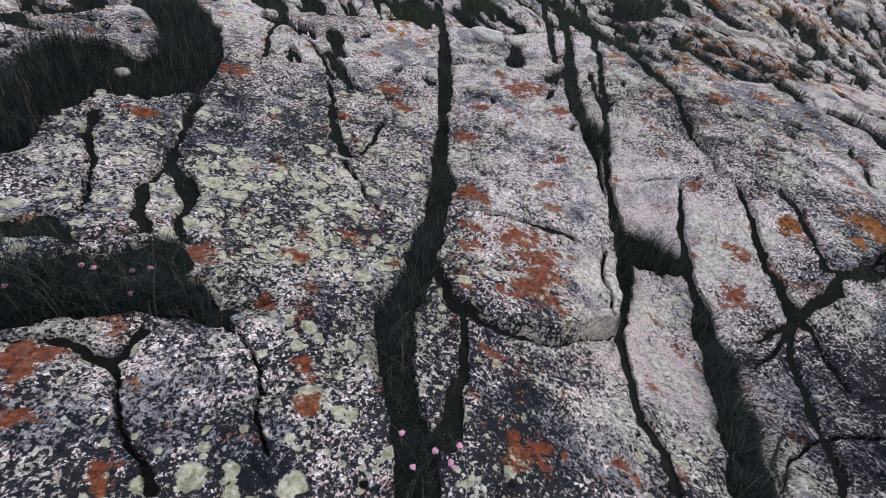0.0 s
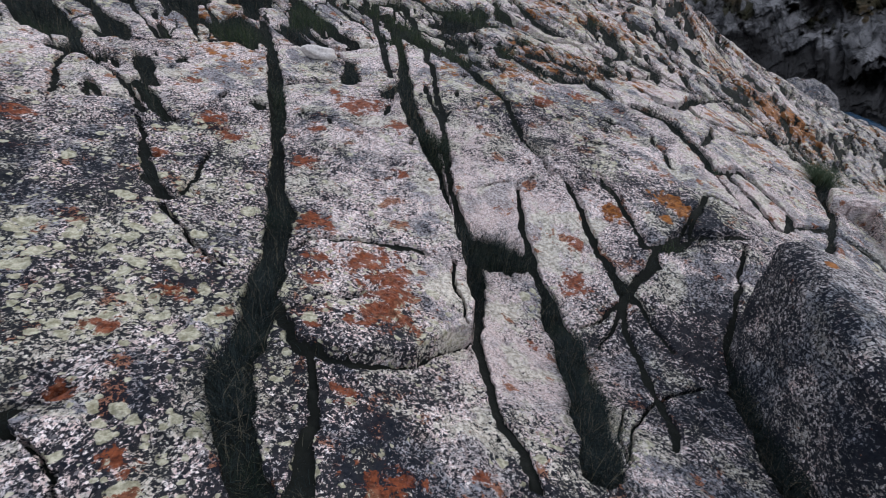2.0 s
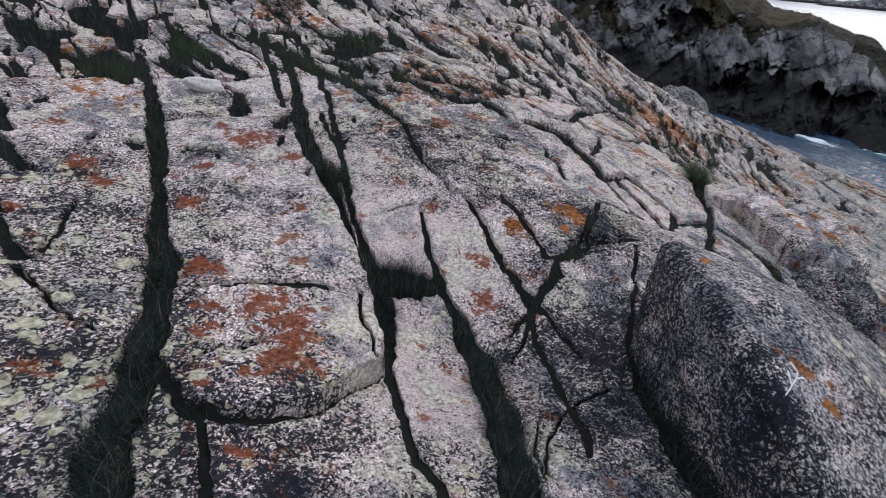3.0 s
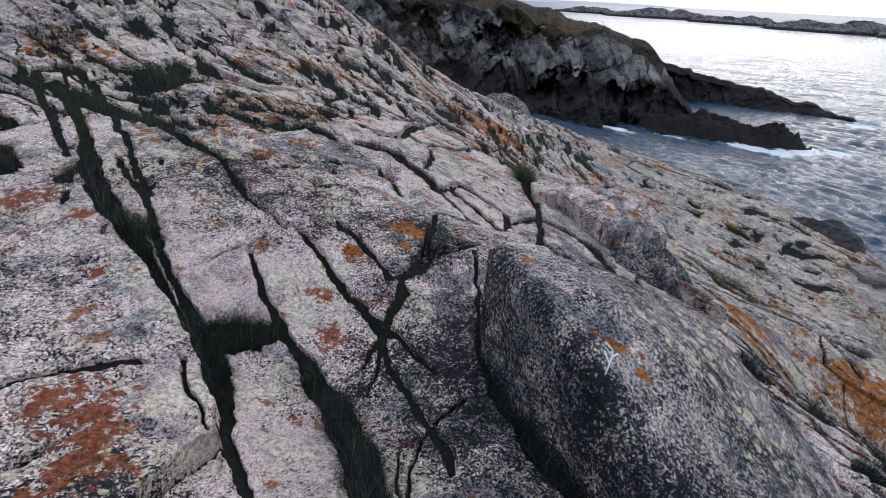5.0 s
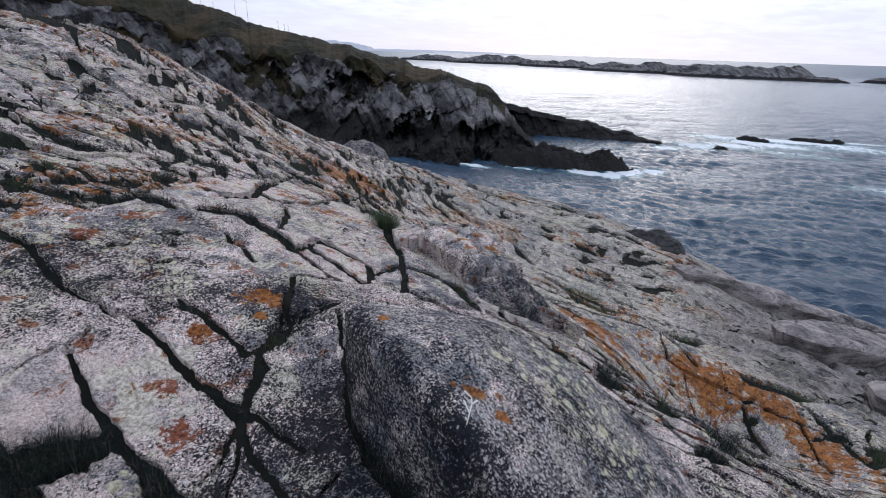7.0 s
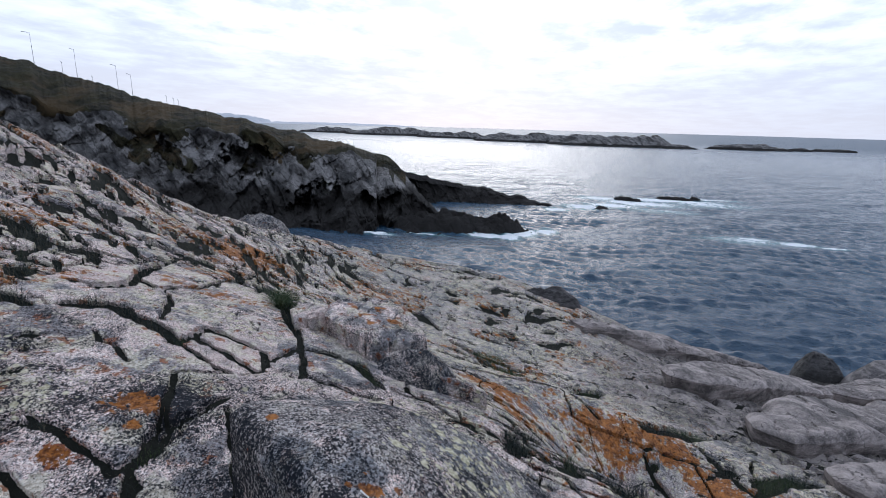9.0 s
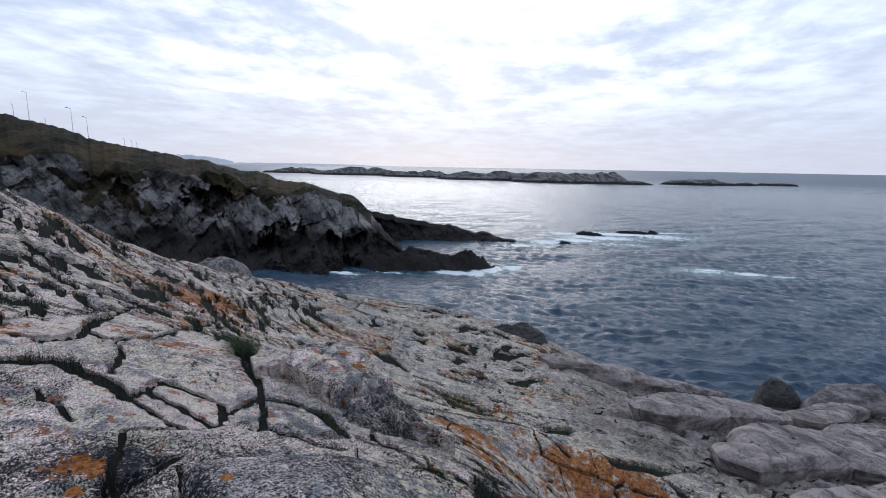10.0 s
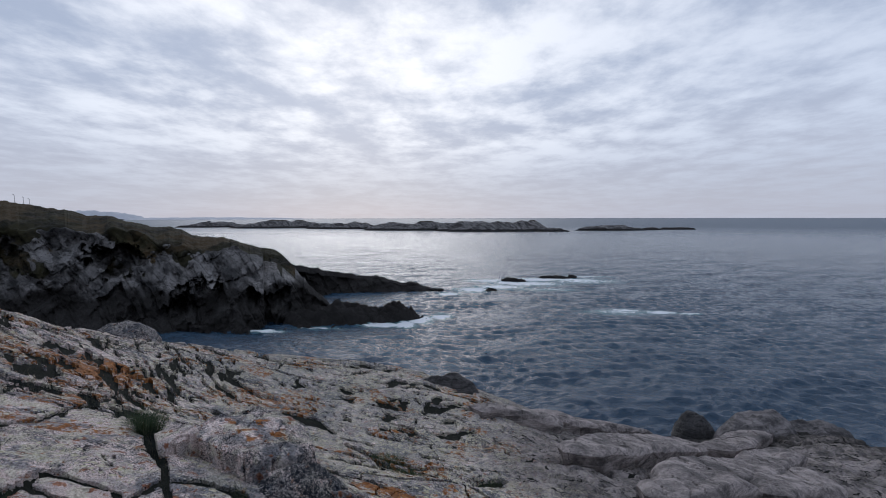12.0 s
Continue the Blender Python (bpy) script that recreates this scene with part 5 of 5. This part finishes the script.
rock_mound("reef", "black jagged reef in the surf below the headland", 62.5, 18.0, 13, 5.5, 2.2, -75, 301, rough=1.3)
rock_mound("reef", "black jagged reef in the surf below the headland", 63.8, 11.2, 7.5, 3.6, 2.0, -62, 307, rough=1.0)
for k, (x, y, l, w, h) in enumerate(((103.6, -7.2, 5.0, 1.8, 0.8), (109, -16.5, 6.5, 1.8, 0.7), (110, -20.5, 2.0, 1.4, 0.8), (90.3, -2.4, 2.0, 1.2, 0.4))):
    rock_mound("skerry", "low black rock awash in white foam", x, y, l, w, h, 85, 320 + 7 * k, fine=22)
# shore boulders
rock_mound("shore_boulder", "long dark boulder on the slope's seaward edge", 24.6, 1.5, 3.4, 1.7, 1.35, -80, 401, 1.7, WET_ROCK, 50, -6.75, 0.25, -9, 1.0)
rock_mound("shore_boulder", "smooth rounded grey boulder above the water", 29.6, -12.5, 2.6, 2.5, 2.4, 30, 411, 1.1, WET_ROCK, 44, -11.4, 0.15, 0.9, 1.0)
rock_mound("shore_boulder", "smooth rounded grey boulder above the water", 28.6, -15.4, 6.2, 3.4, 2.6, -62, 421, 0.3, SMOOTH_ROCK, 50, -11.0, 0.18, 0.9, 1.0)
for k, (x, y, l, w, h, rot) in enumerate(((27.6, -10.6, 4.5, 2.0, 1.3, -70), (26.8, -14.2, 6.0, 2.2, 1.4, -66), (28.4, -18.6, 6.5, 2.4, 1.5, -74), (31.2, -19.6, 6.0, 2.2, 1.0, -80), (27.0, -21.5, 5.0, 2.6, 1.6, -60))):
    rock_mound("shore_ledge", "long grey granite ledge above the water", x, y, l, w, h, rot, 450 + 9 * k, 0.8, SMOOTH_ROCK, 44, -11.0, 0.55, 0.2, 0.0)
rock_mound("ridge_boulder", "grey granite boulder on the slope's crest", 23.1, 17.0, 3.6, 2.0, 1.75, -40, 431, 0.0, GRANITE, 40, -4.4, 0.2, -9, 1.0)
rock_mound("ledge_boulder", "dark grey rounded boulder under a rock ledge", 7.0, 2.35, 1.7, 0.85, 1.0, -62, 441, 0.6, GRANITE, 40, -1.95, 0.15, -9, 1.0)
# islets far out
for k, (x, y, l, w, h, rot) in enumerate(((640, 350, 92, 40, 7.5, -60), (600, 240, 130, 46, 9.5, -70), (560, 150, 92, 40, 8.0, -78), (500, 62, 104, 44, 9.0, -80), (470, -14, 112, 50, 10.0, -84),
                                          (455, -66, 30, 20, 3.4, -84), (490, -128, 66, 26, 4.6, -86), (505, -170, 22, 14, 2.5, -86), (520, -202, 36, 16, 2.8, -88))):
    rock_mound("islet", "bare low rocky islet on the horizon", x, y, l, w, h, rot, 500 + 11 * k, 0.5 if k < 5 else 1.0, fine=44, tide_height=1.6)
rock_mound("far_hill", "hazy blue hill across the water", 2450, 1990, 430, 300, 40, -50, 611, 0.0, HAZE_HILL, 40)
rock_mound("far_hill", "hazy blue low land across the water", 2900, 1520, 1000, 300, 14, -60, 617, 0.0, HAZE_HILL, 30)

# ---- grass in the joints ----


def grass(name, label_, roots, length, fresh):
    """Bent blades of three segments each, in one mesh."""
    rng = np.random.default_rng(len(roots))
    n = len(roots)
    way = rng.uniform(0, 2 * math.pi, n)
    lean = rng.uniform(0.25, 1.1, n)
    tall = length * rng.uniform(0.5, 1.4, n)
    wide = 0.0012 + 0.018 * tall * rng.uniform(0.4, 1.0, n)
    side = np.stack([-np.sin(way), np.cos(way), np.zeros(n)], 1) * wide[:, None] * 0.5
    forth = np.stack([np.cos(way), np.sin(way), np.zeros(n)], 1)
    rows = []
    for f in (0.0, 0.4, 0.75, 1.0):
        p = roots + forth * (lean * tall * f ** 1.8)[:, None] + np.array([0, 0, 1.0]) * (tall * (f - 0.38 * lean * f * f))[:, None]
        rows += [p - side * (1 - f * 0.9), p + side * (1 - f * 0.9)]
    v = np.stack(rows, 1).reshape(-1, 3)
    base = np.arange(n)[:, None] * 8
    f = np.concatenate([base + np.array([[a, a + 1, a + 3, a + 2]]) for a in (0, 2, 4)])
    ob = mesh_object(name, v, f, GRASS, None, {"fresh": np.repeat(fresh, 8)})
    return tagged(ob, label_, "grass", kind="stuff")


def sow():
    rng = np.random.default_rng(77)
    room = (gap < -0.012) & (half_width > 0.032) & (RR < 13) & (RR > 0.8) & (TT < radians(152)) & (past_break(X, Y) < 0)
    i, j = np.nonzero(room)
    w = area[i, j] / (1 + (RR[i, j] / 2.6) ** 2) * smooth(half_width[i, j], 0.025, 0.07)
    pick = rng.choice(len(i), 100000, p=w / w.sum())
    i, j = i[pick], j[pick]
    r = RR[i, j]
    x = X[i, j] + rng.normal(0, 0.008, len(i)) * (1 + r / 3)
    y = Y[i, j] + rng.normal(0, 0.008, len(i)) * (1 + r / 3)
    roots = np.stack([x, y, soil_z[i, j] - 0.01], 1)
    length = np.interp(half_width[i, j], (0.03, 0.12), (0.07, 0.16)) * (0.75 + 0.5 * (fbm(x, y, 0.25, 2, 701) + 0.5)) * (1 + 0.03 * r)
    fresh = 0.4 * smooth(fbm(x, y, 1.2, 2, 711), 0.1, 0.6) * smooth(r, 4, 7)
    grass("grass", "dark wiry sea grass growing in the rock joints", roots, length, fresh)
    far_room = (gap < -0.02) & (half_width > 0.05) & (RR > 5) & (RR < 27) & (TT < radians(140)) & (past_break(X, Y) < 0)
    i, j = np.nonzero(far_room)
    pick = rng.choice(len(i), 26000, p=area[i, j] / RR[i, j] / (area[i, j] / RR[i, j]).sum())
    i, j = i[pick], j[pick]
    r = RR[i, j]
    x, y = X[i, j] + rng.normal(0, 0.004, len(i)) * r, Y[i, j] + rng.normal(0, 0.004, len(i)) * r
    grass("grass", "dark heathy turf in hollows of the slope", np.stack([x, y, soil_z[i, j] - 0.01], 1), 0.07 + 0.011 * r, smooth(fbm(x, y, 3.0, 2, 721), 0.0, 0.6) * 0.12)


sow()


def tuft(x, y, size, tall, n, fresh, label_="bushy green grass tuft in a rock cleft"):
    rng = np.random.default_rng(int(abs(x * 100 + y * 10)))
    a, r = rng.uniform(0, 2 * math.pi, n), size * np.sqrt(rng.uniform(0, 1, n))
    px, py = x + r * np.cos(a), y + r * np.sin(a)
    roots = np.stack([px, py, ground(px, py) - 0.08], 1)
    ob = grass("grass_tuft", label_, roots, np.full(n, tall), np.full(n, fresh))
    ob["kind"] = "thing"


tuft(8.05, 5.03, 0.16, 0.34, 1300, 0.35)
tuft(8.45, 5.36, 0.18, 0.36, 1300, 0.3)
tuft(3.45, 3.1, 0.10, 0.12, 500, 0.8)
for x, y, size, tall, n in ((3.82, 6.60, 0.26, 0.16, 1500), (2.86, 5.97, 0.20, 0.16, 1300), (4.66, 5.52, 0.15, 0.12, 800), (1.74, 4.62, 0.14, 0.20, 1500), (1.78, 3.32, 0.16, 0.17, 2000), (1.98, 3.30, 0.15, 0.16, 1800), (0.24, 3.35, 0.10, 0.15, 1200), (0.05, 1.85, 0.10, 0.13, 1200), (2.73, 11.1, 0.45, 0.25, 1600),
                            (2.11, 2.50, 0.10, 0.14, 900), (2.00, 2.08, 0.12, 0.14, 1000), (1.83, 1.72, 0.12, 0.13, 1000), (1.64, 3.04, 0.08, 0.14, 800), (1.69, 4.35, 0.10, 0.16, 800), (0.21, 2.72, 0.09, 0.13, 900), (0.12, 2.15, 0.09, 0.13, 900), (0.10, 1.50, 0.09, 0.12, 900), (2.82, 2.84, 0.07, 0.10, 600), (-1.05, 2.05, 0.14, 0.14, 1000)):
    tuft(x, y, size, tall, n, 0.14, "dark wiry grass clump crowding a rock joint")
for x, y, size, tall, n in ((5.17, 5.0, 0.15, 0.10, 700), (5.13, 4.5, 0.12, 0.09, 600), (11.9, 1.6, 0.4, 0.22, 900), (13.5, 2.3, 0.5, 0.25, 1000)):
    tuft(x, y, size, tall, n, 0.45, "low fresh green turf in a rock hollow")


# ---- small things on the slope ----


def part(name, bm, mat, parent, label_=""):
    me = bpy.data.meshes.new(name)
    bm.to_mesh(me)
    bm.free()
    for f in me.polygons:
        f.use_smooth = True
    me.materials.append(mat)
    ob = new(name, me)
    ob.parent = parent
    return tagged(ob, label_)


def tube(bm, path, radii, sides=6):
    """A round bar along a path."""
    rings = []
    for k, (p, r) in enumerate(zip(path, radii)):
        p = Vector(p)
        d = (Vector(path[min(k + 1, len(path) - 1)]) - Vector(path[max(k - 1, 0)])).normalized()
        u = d.orthogonal().normalized()
        v = d.cross(u)
        rings.append([bm.verts.new(p + (u * math.cos(2 * math.pi * a / sides) + v * math.sin(2 * math.pi * a / sides)) * r) for a in range(sides)])
    for a, b in zip(rings, rings[1:]):
        for k in range(sides):
            bm.faces.new((a[k], a[(k + 1) % sides], b[(k + 1) % sides], b[k]))
    bm.faces.new(rings[0][::-1])
    bm.faces.new(rings[-1])


def thrift(x, y, tall, lean):
    """A sea thrift: thin stem, ruffled round head, small bract under it."""
    base = new("sea_thrift")
    base.location = (x, y, float(ground(np.array(x), np.array(y))) - 0.05)
    tagged(base, "pink sea thrift flower on a thin stem in the grass", "flower", "sea thrift flowers")
    tip = (lean * tall, 0.4 * lean * tall, tall)
    bm = bmesh.new()
    tube(bm, [(0, 0, 0), (0.3 * tip[0], 0.3 * tip[1], tall * 0.5), tip], (0.0014, 0.0012, 0.001), 5)
    part("stem", bm, STEM, base)
    bm = bmesh.new()
    bmesh.ops.create_icosphere(bm, subdivisions=2, radius=0.011, matrix=Matrix.Translation(tip))
    rng = random.Random(int(x * 999))
    for v in bm.verts:
        d = v.co - Vector(tip)
        v.co = Vector(tip) + Vector((d.x, d.y, d.z * 0.72)) * rng.uniform(0.75, 1.35)
    part("flower_head", bm, PETAL, base, "ruffled pink flower head")
    bm = bmesh.new()
    bmesh.ops.create_cone(bm, cap_ends=True, segments=8, radius1=0.002, radius2=0.006, depth=0.006, matrix=Matrix.Translation(Vector(tip) - Vector((0, 0, 0.008))))
    part("bract", bm, STEM, base)


for k, (x, y) in enumerate(((-0.98, 1.78), (-1.22, 1.86), (-1.33, 1.70), (-1.13, 1.84), (-1.05, 1.90), (0.19, 1.22), (0.24, 1.27), (0.30, 1.28), (0.33, 1.25), (0.12, 1.33), (0.27, 1.22), (-0.92, 1.92))):
    thrift(x, y, 0.10 + 0.015 * (k % 4), 0.25 * math.sin(k * 2.1))


def stone(x, y, size, mat, label_, seed, sink=0.3):
    """A loose weathered stone lying on the slope."""
    bm = bmesh.new()
    bmesh.ops.create_icosphere(bm, subdivisions=4, radius=1.0)
    for v in bm.verts:
        d = v.co.normalized()
        lump = noise.noise(d * 1.3 + Vector((seed, 0, 0))) * 0.35 + noise.noise(d * 4 + Vector((0, seed, 0))) * 0.10
        flat = max(-0.8, min(0.75, d.z))
        v.co = Vector((d.x * size[0], d.y * size[1], flat * size[2])) * (1 + lump)
    me = bpy.data.meshes.new("loose_stone")
    bm.to_mesh(me)
    bm.free()
    for f in me.polygons:
        f.use_smooth = True
    me.materials.append(mat)
    ob = new("loose_stone", me)
    ob.location = (x, y, float(ground(np.array(x), np.array(y))) + size[2] * (1 - sink) - 0.02)
    ob.rotation_euler = (0.15 * math.sin(seed), 0.2 * math.cos(seed), seed)
    tagged(ob, label_, "stone")


stone(0.95, 6.95, (0.24, 0.10, 0.09), PALE_STONE, "pale loose stone wedged in a rock notch", 0.2)
stone(-2.0, 3.9, (0.05, 0.04, 0.03), PALE_STONE, "small white pebble lying in the grass", 1.1, -0.9)
stone(0.25, 2.72, (0.035, 0.07, 0.04), PALE_STONE, "small grey stone in a rock joint", 2.3, 0.9)


def guano():
    """A dried white streak that runs down the boulder's top in a fork."""
    bm = bmesh.new()
    for line in (((3.00, 1.10), (2.99, 1.05), (2.95, 1.03), (2.88, 1.01), (2.80, 0.99)), ((3.00, 1.02), (2.95, 1.03)), ((2.93, 1.07), (2.88, 1.01))):
        pts = [Vector((x, y, float(boulder_top(np.array(x), np.array(y))) + 0.004)) for x, y in line]
        tube(bm, pts, [0.0042 * (1.2 - 0.6 * k / len(pts)) for k in range(len(pts))], 6)
    me = bpy.data.meshes.new("bird_dropping")
    bm.to_mesh(me)
    bm.free()
    me.materials.append(DROPPING)
    tagged(new("bird_dropping", me), "white dried bird droppings streaked down the boulder", "bird dropping")


guano()


def lamp_post(az, d, tall, arm):
    x, y = 1.0 + d * math.cos(radians(az)), d * math.sin(radians(az))
    z = 2.25 + d * math.tan(radians(float(np.interp(az, HEAD_AZ, HEAD_EL)))) - 0.5
    base = new("lamp_post")
    base.location = (x, y, z)
    tagged(base, "thin grey lamp post on the grassy headland", "lamp post", "lamp posts on the headland")
    bm = bmesh.new()
    tube(bm, [(0, 0, 0), (0, 0, tall)], (0.035, 0.022), 8)
    part("pole", bm, STEEL, base)
    bm = bmesh.new()
    tube(bm, [(0, 0, tall - 0.1), (-0.4 * arm, 0.7 * arm, tall + 0.1), (-0.6 * arm, 1.1 * arm, tall + 0.1)], (0.03, 0.03, 0.045), 8)
    part("arm", bm, STEEL, base)


for az, d, tall, arm in ((54.8, 104, 5.2, 0.9), (51.9, 102, 5.0, 0.5), (48.9, 101, 4.4, 0.6), (47.8, 100, 3.6, 0.5), (52.9, 103, 2.4, 0.2), (50.8, 102, 1.6, 0.15), (45.0, 98, 1.6, 0.15), (44.4, 98, 1.5, 0.15), (44.0, 98, 1.4, 0.15)):
    lamp_post(az, d, tall, arm)
